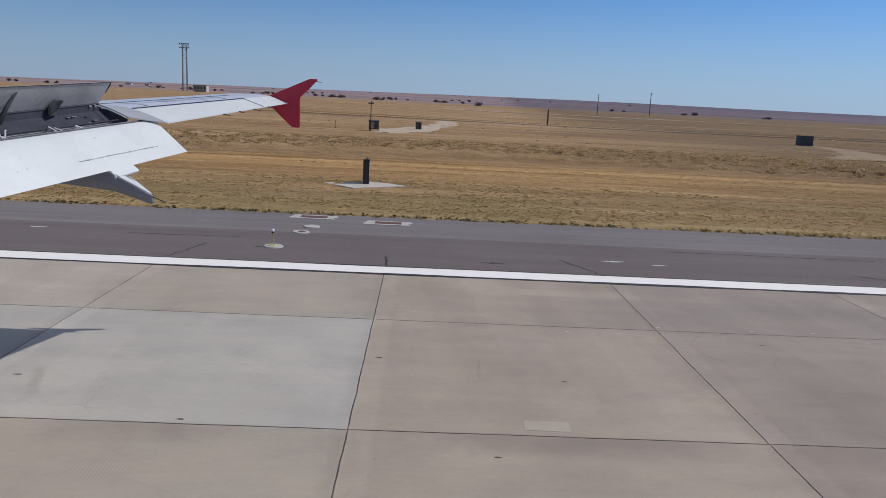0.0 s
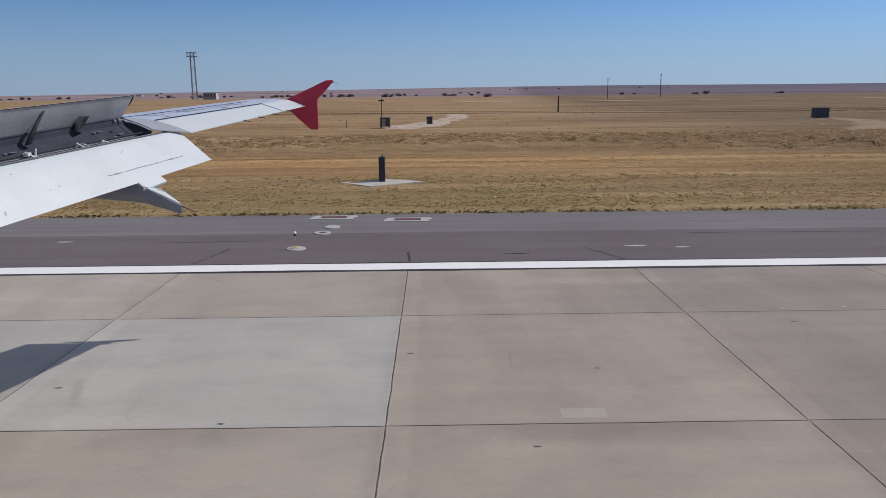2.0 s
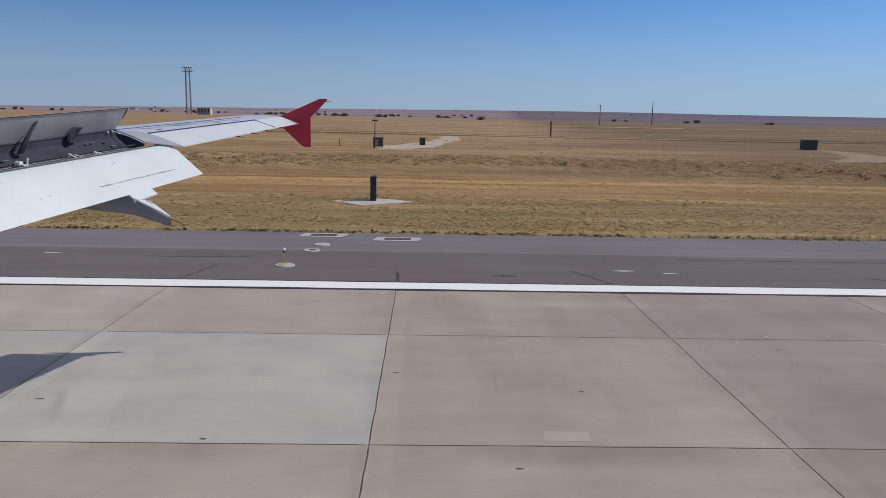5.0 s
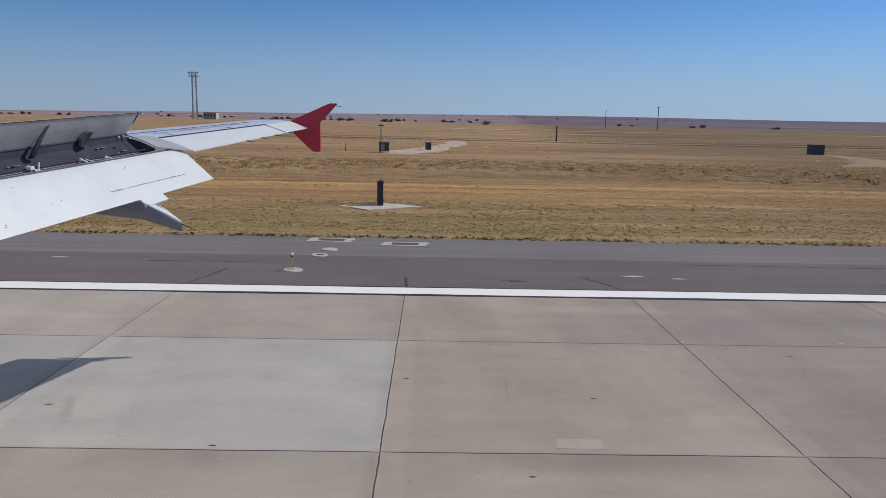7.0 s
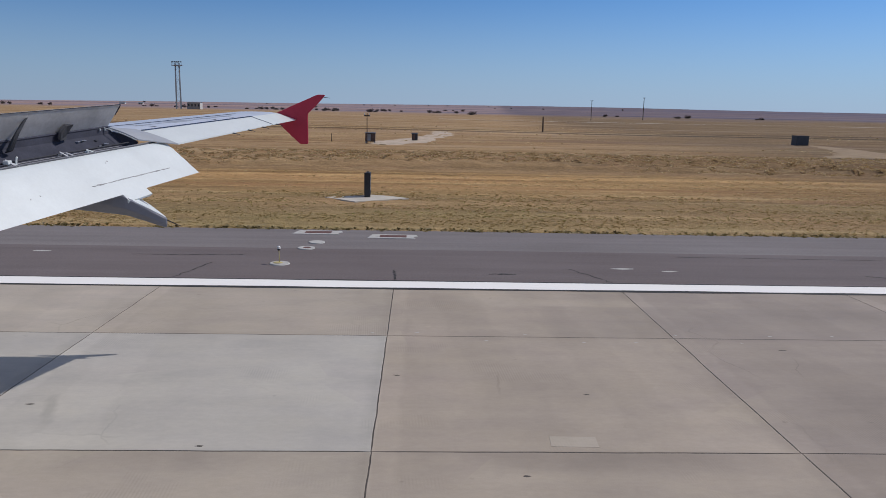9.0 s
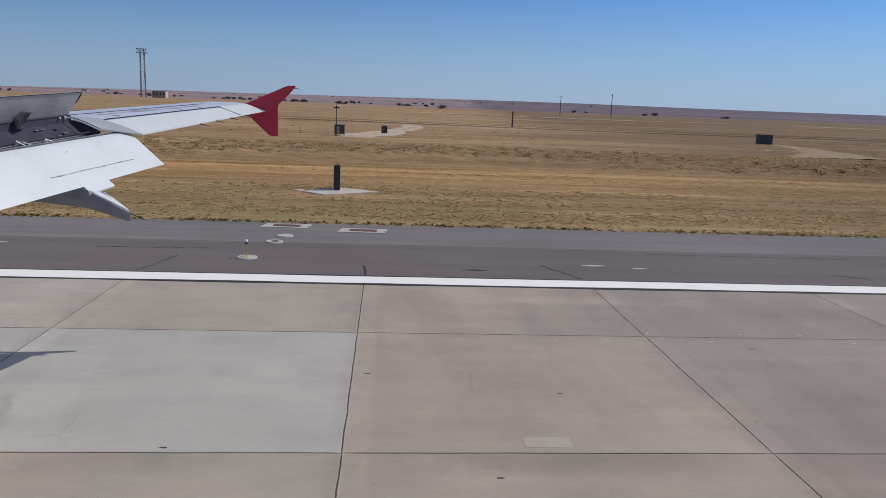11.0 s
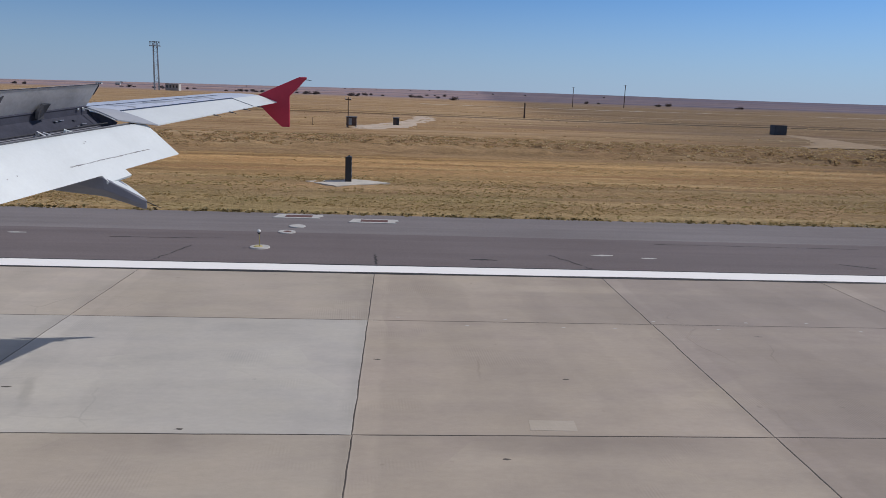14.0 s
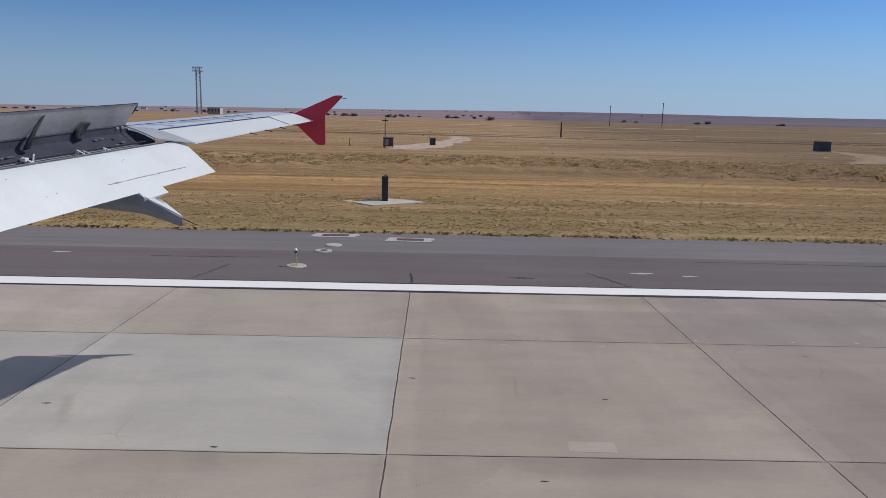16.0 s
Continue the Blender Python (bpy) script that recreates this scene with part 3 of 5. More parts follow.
for k in range(7):
    q = k / 6
    left, right = A.lerp(B, q) + Vector((0, 0, 0.016 * math.sin(q * math.pi))), D.lerp(C, q) + Vector((0, 0, 0.02 * math.sin(q * math.pi)))
    grid.append([left, left.lerp(right, 0.5), right, right + Vector((0, 0, -0.012)), left.lerp(right, 0.5) + Vector((0, 0, -0.016)), left + Vector((0, 0, -0.02))])
loft(bm, grid)
part("fixed_panel", bm, M_GREYP, airliner, "bare grey fixed trailing panel", True)
aileron = part("aileron", wing_piece(span(11.68, 14.45, 6), 0.764, 1.0, 6), M_WHITE, airliner, "white aileron at rest", True)
part("tip_fairing", wing_piece(span(14.47, 15.36, 4), 0.756, 1.0, 6), M_WHITE, airliner, "white wingtip trailing corner", True)
part("skin_seam", strip(span(11.3, 14.7, 8), 0.50, 0.045), M_SEAM, airliner, "dark blue sealant line")
part("skin_seam", strip(span(11.7, 14.5, 8), 0.758, 0.038), M_SEAM, airliner, "dark blue sealant line")
bm = bmesh.new()
a, b = skin(14.46, 0.758, 0.005), skin(14.46, 0.99, 0.005)
plate(bm, [a, b, (b[0], b[1] + 0.025, b[2] + 0.003), (a[0], a[1] + 0.025, a[2] + 0.003)], (0, 0, -0.006))
part("skin_seam", bm, M_SEAM, airliner, "dark gap beside the aileron")
bm = bmesh.new()
plate(bm, [skin(y, c, 0.006) for y, c in ((12.75, 0.55), (13.15, 0.55), (13.15, 0.66), (12.75, 0.66))], (0, 0, -0.008))
part("access_panel", bm, M_GREYP, airliner, "small grey access panel")
part("skin_seam", strip(span(12.0, 14.3, 8), 0.612, 0.022), M_GREYP, airliner, "thin grey panel joint")
for y in (12.1, 13.55, 14.05):
    bm = bmesh.new()
    plate(bm, [skin(y + dy, c, 0.005) for dy, c in ((0, 0.52), (0.035, 0.52), (0.035, 0.72), (0, 0.72))], (0, 0, -0.006))
    part("panel_joint", bm, M_GREYP, airliner, "thin grey chordwise joint")

# wingtip fence, an arrow-shaped plate
fence = [(-3.45, 4.60), (-3.01, 4.755), (-2.58, 4.952), (-2.16, 5.145), (-2.10, 5.168), (-1.965, 5.170), (-1.95, 5.155), (-2.12, 4.965), (-2.30, 4.79),
         (-2.305, 4.70), (-2.302, 4.43), (-2.302, 4.19), (-2.318, 4.17), (-2.455, 4.17), (-2.49, 4.195), (-2.69, 4.38), (-2.88, 4.565), (-3.2, 4.57)]
bm = bmesh.new()
plate(bm, [(x, 15.40, z) for x, z in fence], (0, 0.05, 0))
bmesh.ops.bevel(bm, geom=bm.edges[:], offset=0.008, segments=1, affect="EDGES")
part("wingtip_fence", bm, M_RED, airliner, "dark red arrow-shaped wingtip fence")
bm = bmesh.new()
rod(bm, (-1.98, 15.42, 5.12), (-1.86, 15.42, 5.105), 0.008, 0.004, 6)
part("static_wick", bm, M_DARK, airliner)
for y in (13.14, 13.62, 14.1, 14.6):
    x, _, z = skin(y, 0.985)
    bm = bmesh.new()
    rod(bm, (x - 0.07, y, z - 0.005), (x + 0.07, y + 0.015, z - 0.028), 0.016, 0.011, 6)
    rod(bm, (x + 0.07, y + 0.015, z - 0.028), (x + 0.15, y + 0.028, z - 0.046), 0.009, 0.005, 6)
    part("static_wick", bm, M_DARK, airliner, "thin dark static discharge wick")

# raised spoilers: hinge and free edges run straight along the span
def hinge(y):
    return Vector((-4.63 + 0.33 * (y - 11.2), y, 4.575 + 0.088 * (y - 11.2)))


def free_edge(y):
    return Vector((-4.417 + 0.33 * (y - 11.25), y, 4.901 + 0.0705 * (y - 11.25)))


for y0, y1 in ((4.9, 6.5), (6.503, 8.1), (8.103, 9.66), (9.663, 11.22)):
    bm = bmesh.new()
    rings = []
    for y in span(y0, y1, 3):
        h, f = hinge(y), free_edge(y)
        back = Vector((-0.06, 0.0, 0.035))
        mid = h.lerp(f, 0.55) + Vector((0.003, 0, -0.003))
        rings.append([h, mid, f, f + Vector((-0.012, 0, 0.006)), h.lerp(f, 0.55) + back * 0.8, h + back])
    loft(bm, rings)
    part("spoiler", bm, M_UNDER, airliner, "raised spoiler with grey shaded underside")
    bm = bmesh.new()
    pts = [free_edge(y) + Vector((0.004, 0, 0.0)) for y in (y0, y1)]
    rod(bm, pts[0], pts[1], 0.006, 0.006, 6)
    part("spoiler_seal", bm, M_DARK, airliner, "dark rubber seal on the spoiler edge")
    if y1 < 11:
        ym = y1 - 0.09
        h, f = hinge(ym), free_edge(ym)
        bm = bmesh.new()
        # a curved arm, stout at its foot and flat where it meets the panel
        foot = h + Vector((0.08, -0.20, -0.13))
        rings = []
        for q in span(0, 1, 8):
            c = foot.lerp(h.lerp(f, 0.80) + Vector((0.012, 0.10, 0)), q) + Vector((0.045, -0.10, 0.02)) * math.sin(q * math.pi)
            w, d = 0.050 - 0.026 * q, 0.040 - 0.022 * q
            rings.append([c + Vector((d * b, w * a, 0.4 * d * b)) for a, b in ((-1, -0.5), (-0.5, -1), (0.5, -1), (1, -0.5), (1, 0.5), (0.5, 1), (-0.5, 1), (-1, 0.5))])
        loft(bm, rings)
        part("actuator", bm, M_STRUT, airliner, "dark spoiler actuator")
    yb = y0 + 0.68
    h, f = hinge(yb), free_edge(yb)
    bm = bmesh.new()
    plate(bm, [h + Vector((0.05, -0.17, -0.07)), h + Vector((0.05, 0.02, -0.06)), h + Vector((0.03, 0.05, -0.01)), h.lerp(f, 0.40) + Vector((0.012, 0.15, 0.0)), h.lerp(f, 0.36) + Vector((0.012, -0.04, 0.0)), h.lerp(f, 0.10) + Vector((0.03, -0.13, 0.0))], (0.035, 0, -0.02))
    part("hinge_bracket", bm, M_STRUT, airliner, "dark hinge bracket under the spoiler")

# dark strip added along the hinge in place of the shaded gap
bm = bmesh.new()
rod(bm, hinge(4.9) + Vector((0.016, 0, -0.002)), hinge(11.2) + Vector((0.016, 0, -0.002)), 0.017, 0.017, 6)
part("hinge_seal", bm, M_DARK, airliner, "dark strip added for the shaded gap at the spoiler hinge")
bm = bmesh.new()
f, h = free_edge(11.23), hinge(11.23)
plate(bm, [f, f.lerp(h, 0.12) + Vector((0.015, 0, 0)), f.lerp(h, 0.48) + Vector((0.01, 0, 0)), f.lerp(h, 0.5) + Vector((-0.015, 0, 0))], (0, 0.012, 0))
part("spoiler_end_plate", bm, M_STRUT, airliner, "dark end plate of the outer spoiler")

# bay behind the spoilers, dark lined, with brackets and a bare metal lip
bm = bmesh.new()
rings = []
for y in span(4.85, 11.24, 6):
    h = hinge(y)
    rings.append([h + Vector((-0.03, 0, -0.012)), h + Vector((0.022, 0, -0.006)), h + Vector((0.03, 0, -0.10)), h + Vector((0.26, 0, -0.30)), h + Vector((0.5, 0, -0.36)), h + Vector((0.5, 0, -0.40)), h + Vector((-0.06, 0, -0.40))])
loft(bm, rings)
part("spoiler_bay", bm, M_DARK, airliner, "dark open bay under the spoilers")
bm = bmesh.new()
plate(bm, [(-5.4, 11.24, 4.05), (-4.65, 11.24, 4.52), (-4.4, 11.24, 4.46), (-4.2, 11.24, 4.36), (-4.3, 11.24, 4.2)], (0, 0.02, 0))
part("bay_end_wall", bm, M_DARK, airliner)


# pale curved rim at the outboard end of the bay, and bright hinge bolts of the outer spoiler
bm = bmesh.new()
last = None
for k in range(7):
    q = k / 6
    p = A.lerp(B, q) + Vector((0.0, -0.10 + 0.03 * q, 0.016 * math.sin(q * math.pi) - 0.012))
    if last:
        rod(bm, last, p, 0.008, 0.008, 6)
    last = p
part("bay_rim", bm, M_WHITE, airliner, "thin pale curved rim of the bay")
for y, dz in ((11.00, 0.0), (11.10, -0.012)):
    p = hinge(y) + Vector((0.05, 0, -0.02 + dz))
    bm = bmesh.new()
    box(bm, p.x - 0.012, p.x + 0.012, y - 0.013, y + 0.013, p.z - 0.014, p.z + 0.014, 0.004)
    part("hinge_bolt", bm, M_WHITE, airliner, "bright hinge bolt of the outer spoiler")


def flap_nose(y):
    return Vector((-3.985 + 0.33 * (y - 11.6), y, 4.335 + 0.082 * (y - 11.6)))


def flap_tail(y):
    return Vector((-3.429 + 0.33 * (y - 11.6), y, 3.892 + 0.104 * (y - 11.6)))


flap_ys = span(4.85, 11.6, 10)
bm = bmesh.new()
rings = []
for y in flap_ys:
    n, t = flap_nose(y), flap_tail(y)
    out = Vector(((n.z - t.z), 0, (t.x - n.x))).normalized()
    ring = []
    for c, u in ((0, 0.020), (0.04, 0.033), (0.12, 0.042), (0.25, 0.040), (0.45, 0.029), (0.7, 0.015), (0.88, 0.006), (1, 0.0)):
        ring.append(n.lerp(t, c) + out * u)
    for c, u in ((0.98, -0.012), (0.7, -0.03), (0.4, -0.07), (0.12, -0.09), (0.0, -0.05), (-0.05, -0.02)):
        ring.append(n.lerp(t, c) + out * u)
    rings.append(ring)
loft(bm, rings)
flap = part("flap", bm, M_WHITE, airliner, "white fully lowered outboard flap with grime streaks", True)
M_GRIME = simple("grime", (0.33, 0.33, 0.33), 0.8, 0, 0.5, 9.0)


def on_flap(y, c, up=0.003):
    n, t = flap_nose(y), flap_tail(y)
    out = Vector(((n.z - t.z), 0, (t.x - n.x))).normalized()
    u = curve(((0, 0.020), (0.04, 0.033), (0.12, 0.042), (0.25, 0.040), (0.45, 0.029), (0.7, 0.015), (0.88, 0.006), (1, 0.0)), c)
    return n.lerp(t, c) + out * (u + up)


random.seed(4)
bm = bmesh.new()
y = 9.66
while y < 11.1:
    fade = (11.1 - y) / 1.44
    w, ln = random.uniform(0.005, 0.014), random.uniform(0.02, 0.09)
    c = 0.705 - 0.020 * fade + random.uniform(-0.006, 0.006) * (0.4 + fade)
    q = [on_flap(y, c - w), on_flap(y + ln, c - w * 0.7), on_flap(y + ln, c + w * 0.5), on_flap(y, c + w)]
    plate(bm, q, (0, 0, -0.002))
    y += ln * random.uniform(0.4, 1.0) + random.uniform(0.0, 0.03) * fade
part("grime_streak", bm, M_GRIME, flap, "dark grime along the flap seam")
for y, c, r in ((10.25, 0.245, 0.012), (10.20, 0.275, 0.009), (8.9, 0.62, 0.009), (8.75, 0.64, 0.008), (8.5, 0.2, 0.008), (8.02, 0.80, 0.011), (8.0, 0.84, 0.010)):
    bm = bmesh.new()
    q = on_flap(y, c)
    plate(bm, [on_flap(y + r * math.cos(k), c + 1.2 * r * math.sin(k)) for k in (0.2, 1.3, 2.4, 3.6, 4.5, 5.5)], (0, 0, -0.002))
    part("chip", bm, M_GRIME, flap)
bm = bmesh.new()
loft(bm, [[flap_nose(y) + Vector(o) for o in ((-0.045, 0, 0.022), (-0.020, 0, 0.040), (-0.008, 0, 0.032), (-0.03, 0, 0.0))] for y in (4.9, 11.5)])
part("flap_lip", bm, M_LIP, airliner, "dull metal strip along the flap")
for y, s in ((8.2, 0.10), (9.05, 0.14), (9.1, 0.06), (9.85, 0.12), (9.95, 0.07), (10.3, 0.06)):
    bm = bmesh.new()
    p = flap_nose(y)
    rod(bm, p + Vector((-0.02, 0, 0.02)), p + Vector((-0.12, -0.05, 0.03 + s * 0.5)), 0.014, 0.014, 6)
    box(bm, p.x - 0.13, p.x - 0.09, y - 0.07, y - 0.03, p.z + s * 0.3, p.z + s * 0.3 + 0.03, 0.004)
    part("bracket", bm, M_METAL if s > 0.06 else M_WHITE, airliner, "small metal bracket in the flap gap")

for y0, y1, dz, r in ((7.0, 11.1, 0.06, 0.012), (8.6, 10.9, 0.03, 0.007)):
    bm = bmesh.new()
    rod(bm, flap_nose(y0) + Vector((-0.14, 0, dz)), flap_nose(y1) + Vector((-0.14, 0, dz)), r, r, 6)
    part("pipe", bm, M_STRUT if r > 0.01 else M_LIP, airliner, "thin pipe along the bay")
bm = bmesh.new()
p = flap_nose(9.0)
box(bm, p.x - 0.12, p.x - 0.05, 8.97, 9.06, p.z + 0.05, p.z + 0.10, 0.01)
rod(bm, p + Vector((-0.03, 0.1, 0.02)), p + Vector((-0.03, 0.12, 0.12)), 0.012, 0.012, 6)
rod(bm, p + Vector((-0.03, 0.12, 0.12)), p + Vector((-0.12, 0.3, 0.12)), 0.012, 0.012, 6)
part("bracket", bm, M_WHITE, airliner, "small white fitting in the flap gap")

random.seed(9)
for k in range(16):
    y = random.uniform(7.6, 11.0)
    back = random.uniform(0.06, 0.24)
    w, d, t = random.uniform(0.012, 0.022), random.uniform(0.02, 0.12), random.uniform(0.006, 0.014)
    # seated on the sloping floor of the bay
    p = hinge(y) + Vector((back, 0, -0.10 - (back - 0.03) * 0.87 + t * 0.5))
    bm = bmesh.new()
    box(bm, p.x - w, p.x + w, y - d, y + d, p.z - t, p.z + t, 0.005)
    part("fitting", bm, random.choice((M_STRUT, M_FAIR, M_DARK, M_FAIR)), airliner, "small dull fitting in the spoiler bay")

# plate on the flap's trailing edge and the drooping track fairing under it
bm = bmesh.new()
plate(bm, [on_flap(10.41, 0.95, 0.001), on_flap(10.41, 1.0, 0.001) + Vector((0.085, 0, -0.075)), on_flap(9.97, 1.0, 0.001) + Vector((0.085, 0, -0.085)), on_flap(9.97, 0.95, 0.001)], (-0.02, 0, -0.03))
part("fairing_cap", bm, M_WHITE, airliner, "white plate over the flap track fairing")
bm = bmesh.new()
rings = []
for x, half, top, bot in ((-6.6, 0.02, 3.86, 3.80), (-6.2, 0.12, 3.98, 3.62), (-5.4, 0.17, 4.0, 3.53), (-4.6, 0.18, 3.9, 3.50), (-4.1, 0.175, 3.74, 3.45), (-3.95, 0.165, 3.70, 3.43), (-3.7, 0.10, 3.545, 3.345), (-3.50, 0.035, 3.415, 3.270), (-3.462, 0.022, 3.395, 3.275)):
    yc = 10.125
    rings.append([(x, yc - half, top), (x, yc + half, top), (x, yc + half, bot + 0.4 * (top - bot)), (x, yc + half * 0.5, bot), (x, yc - half * 0.5, bot), (x, yc - half, bot + 0.4 * (top - bot))])
loft(bm, rings)
bmesh.ops.bevel(bm, geom=[e for e in bm.edges if abs((e.verts[0].co - e.verts[1].co).x) > 0.02], offset=0.012, segments=1, affect="EDGES")
part("track_fairing", bm, M_FAIR, airliner, "drooping flap track fairing, its grey deepened for the shaded side")
# separate white plate gives the fairing tail its lit top
bm = bmesh.new()
plate(bm, [(-4.0, 9.97, 3.722), (-4.0, 10.29, 3.722), (-3.7, 10.225, 3.555), (-3.48, 10.14, 3.415), (-3.48, 10.11, 3.415), (-3.7, 10.03, 3.555)], (0, 0, -0.008))
part("fairing_top", bm, M_WHITE, airliner, "white plate for the lit top of the fairing tail")
bm = bmesh.new()
rod(bm, (-3.48, 10.12, 3.38), (-3.28, 10.16, 3.28), 0.008, 0.004, 6)
part("static_wick", bm, M_DARK, airliner)

# hull, gear and engine: the rest of the machine, behind the lens
HX, HY, HZ = 0.0, -2.5, 4.35
bm = bmesh.new()
rings = []
for x, s, dz in ((-23.0, 0.05, -0.5), (-22.4, 0.42, -0.4), (-21.2, 0.75, -0.2), (-19.0, 1.0, 0), (-6, 1.0, 0), (4, 1.0, 0), (9, 0.72, 0.45), (12.5, 0.3, 0.95), (14.3, 0.1, 1.2)):
    rings.append([(x, HY + 1.975 * s * math.cos(k * math.tau / 32), HZ + dz + 2.0 * s * math.sin(k * math.tau / 32)) for k in range(32)])
loft(bm, rings)
part("fuselage", bm, M_WHITE, airliner, "white round hull", True)
for side in (-1, 1):
    y = HY + side * 3.8
    bm = bmesh.new()
    rod(bm, (-7.0, y, 0.55), (-7.0, y, 3.4), 0.13, 0.16, 12)
    part("main_gear_leg", bm, M_METAL, airliner)
    for dy in (-0.45, 0.45):
        bm = bmesh.new()
        rod(bm, (-7.0, y + dy - 0.2, 0.58), (-7.0, y + dy + 0.2, 0.58), 0.58, 0.58, 28)
        bmesh.ops.bevel(bm, geom=[e for e in bm.edges if abs((e.verts[0].co - e.verts[1].co).y) < 0.01], offset=0.09, segments=2, affect="EDGES")
        part("tyre", bm, M_RUBBER, airliner, "black main tyre")
bm = bmesh.new()
rod(bm, (-19.7, HY, 0.4), (-19.7, HY, 2.6), 0.09, 0.11, 12)
part("nose_gear_leg", bm, M_METAL, airliner)
for dy in (-0.25, 0.25):
    bm = bmesh.new()
    rod(bm, (-19.7, HY + dy - 0.11, 0.385), (-19.7, HY + dy + 0.11, 0.385), 0.385, 0.385, 24)
    part("tyre", bm, M_RUBBER, airliner, "black nose tyre")

# ---- slabs of the runway ----
def slab_mesh(x0, x1, y0, y1):
    """One slab with slightly uneven, chamfered edges."""
    gap, wide, n = 0.011, 0.015, 32

    def stray(x, y):
        """Joints wander a little, alike for both slabs that share them."""
        return (x + 0.016 * noise.noise((x * 0.31, y * 0.9, 3)) + 0.004 * noise.noise((x, y * 4.0, 5)) + 0.008 * noise.noise((x, y * 13.0, 7)), y + 0.012 * noise.noise((x * 0.9, y * 0.31, 8)) + 0.004 * noise.noise((x * 5.0, y, 6)) + 0.004 * noise.noise((x * 11.0, y, 4)))

    def side(a, b, off):
        out = []
        for k in range(n):
            q = k / n
            x, y = stray(a[0] + (b[0] - a[0]) * q, a[1] + (b[1] - a[1]) * q)
            out.append((x + off[0], y + off[1]))
        return out
    c = [(x0, y0), (x1, y0), (x1, y1), (x0, y1)]
    offs = [(0, wide), (-gap, 0), (0, -wide), (gap, 0)]
    ring = sum((side(c[k], c[(k + 1) % 4], offs[k]) for k in range(4)), [])
    cx, cy = (x0 + x1) / 2, (y0 + y1) / 2
    top = [(cx + (x - cx) * 0.9985, cy + (y - cy) * 0.9985, 0.0) for x, y in ring]
    low = [(x, y, -0.003) for x, y in ring]
    base = [(x, y, -0.05) for x, y in ring]
    k = len(ring)
    faces = [tuple(range(k))]
    for j in (0, k):
        faces += [(j + i, j + k + i, j + k + (i + 1) % k, j + (i + 1) % k) for i in range(k)]
    return top + low + base, faces


NEW = {(1, -1), (1, -2), (0, 4), (1, 4), (0, -8), (1, -11), (1, 9), (0, 12), (2, 7), (1, 16), (0, -15)}
for row in range(3):
    y1, y0 = (EDGE - ROW * row if row else RIM), EDGE - ROW * (row + 1)
    for k in range(-24, 24):
        x0 = JOINT + LONG * k
        # nearby slabs run pale to tan, left to right, with window haze in the tone
        mat = M_CONC_NEW if (row, k) in NEW else M_CONC if k == 0 else M_CONC_TAN if k in (1, 2, 3, 6, 9) else M_CONC_PALE if k in (-1, -2, -4, 5) else (M_CONC, M_CONC_TAN, M_CONC_PALE)[(row * 5 + k * 7) % 3]
        v, f = slab_mesh(x0, x0 + LONG, y0, y1)
        mesh_of("slab", v, f, mat, runway)
vs, fs = [], []
for row in range(8):
    y1 = EDGE - ROW * row
    y0 = y1 - ROW
    y1 = min(y1, RIM)
    for k in range(-110, 110):
        if row < 3 and -24 <= k < 24:
            continue
        x0 = JOINT + LONG * k
        n = len(vs)
        vs += [(x0 + 0.012, y0 + 0.012, 0), (x0 + LONG - 0.012, y0 + 0.012, 0), (x0 + LONG - 0.012, y1 - 0.012, 0), (x0 + 0.012, y1 - 0.012, 0)]
        fs.append((n, n + 1, n + 2, n + 3))
tagged(mesh_of("far_slabs", vs, fs, M_CONC, runway), kind="stuff")

# ---- markings, seals and cracks ----
M_BLACK = simple("bitumen", (0.03, 0.028, 0.027), 0.8, 0, 0.3, 4.0)
M_PAINT = simple("worn_white_paint", (0.50, 0.485, 0.45), 0.8, 0, 0.15, 6.0)
M_REDDISH = simple("rusty_plate", (0.13, 0.06, 0.05), 0.8, 0, 0.3, 6.0)
M_YELLOW = simple("faded_yellow_paint", (0.50, 0.42, 0.18), 0.7, 0, 0.15, 8.0)
M_BLACKP = simple("black_sign_paint", (0.022, 0.024, 0.028), 0.5, 0, 0.2, 3.0)
M_SIGNW = simple("sign_white", (0.62, 0.62, 0.62), 0.5, 0, 0.1, 5.0)
M_CEMENT = simple("pale_cement", (0.56, 0.52, 0.45), 0.9, 0, 0.15, 1.2, 0.15)
M_GRAVEL = simple("pale_gravel", (0.53, 0.435, 0.34), 0.95, 0, 0.25, 0.5, 0.05)
M_TRACK = simple("trodden_earth", (0.345, 0.262, 0.175), 0.95, 0, 0.22, 0.35, 0.05)
M_GLASS = simple("frosted_lamp_glass", (0.75, 0.75, 0.74), 0.2, 0, 0.05, 8.0)
M_STEEL = simple("galvanised_steel", (0.30, 0.32, 0.34), 0.5, 0.5, 0.15, 1.0)
M_BLUEGREY = simple("dark_blue_grey_sheet", (0.055, 0.065, 0.08), 0.6, 0, 0.2, 1.0)
M_WOODP = simple("weathered_pole_wood", (0.075, 0.05, 0.038), 0.9, 0, 0.25, 1.5)
M_RUST = simple("dark_rusty_sheet", (0.09, 0.06, 0.05), 0.8, 0, 0.35, 2.0)
M_PLASTER = simple("grey_plaster", (0.30, 0.285, 0.27), 0.9, 0, 0.12, 0.3)
M_LIME = simple("white_plaster", (0.58, 0.57, 0.54), 0.9, 0, 0.06, 0.3)
M_PANE = simple("dark_window_glass", (0.03, 0.035, 0.045), 0.12, 0, 0.1, 1.0)


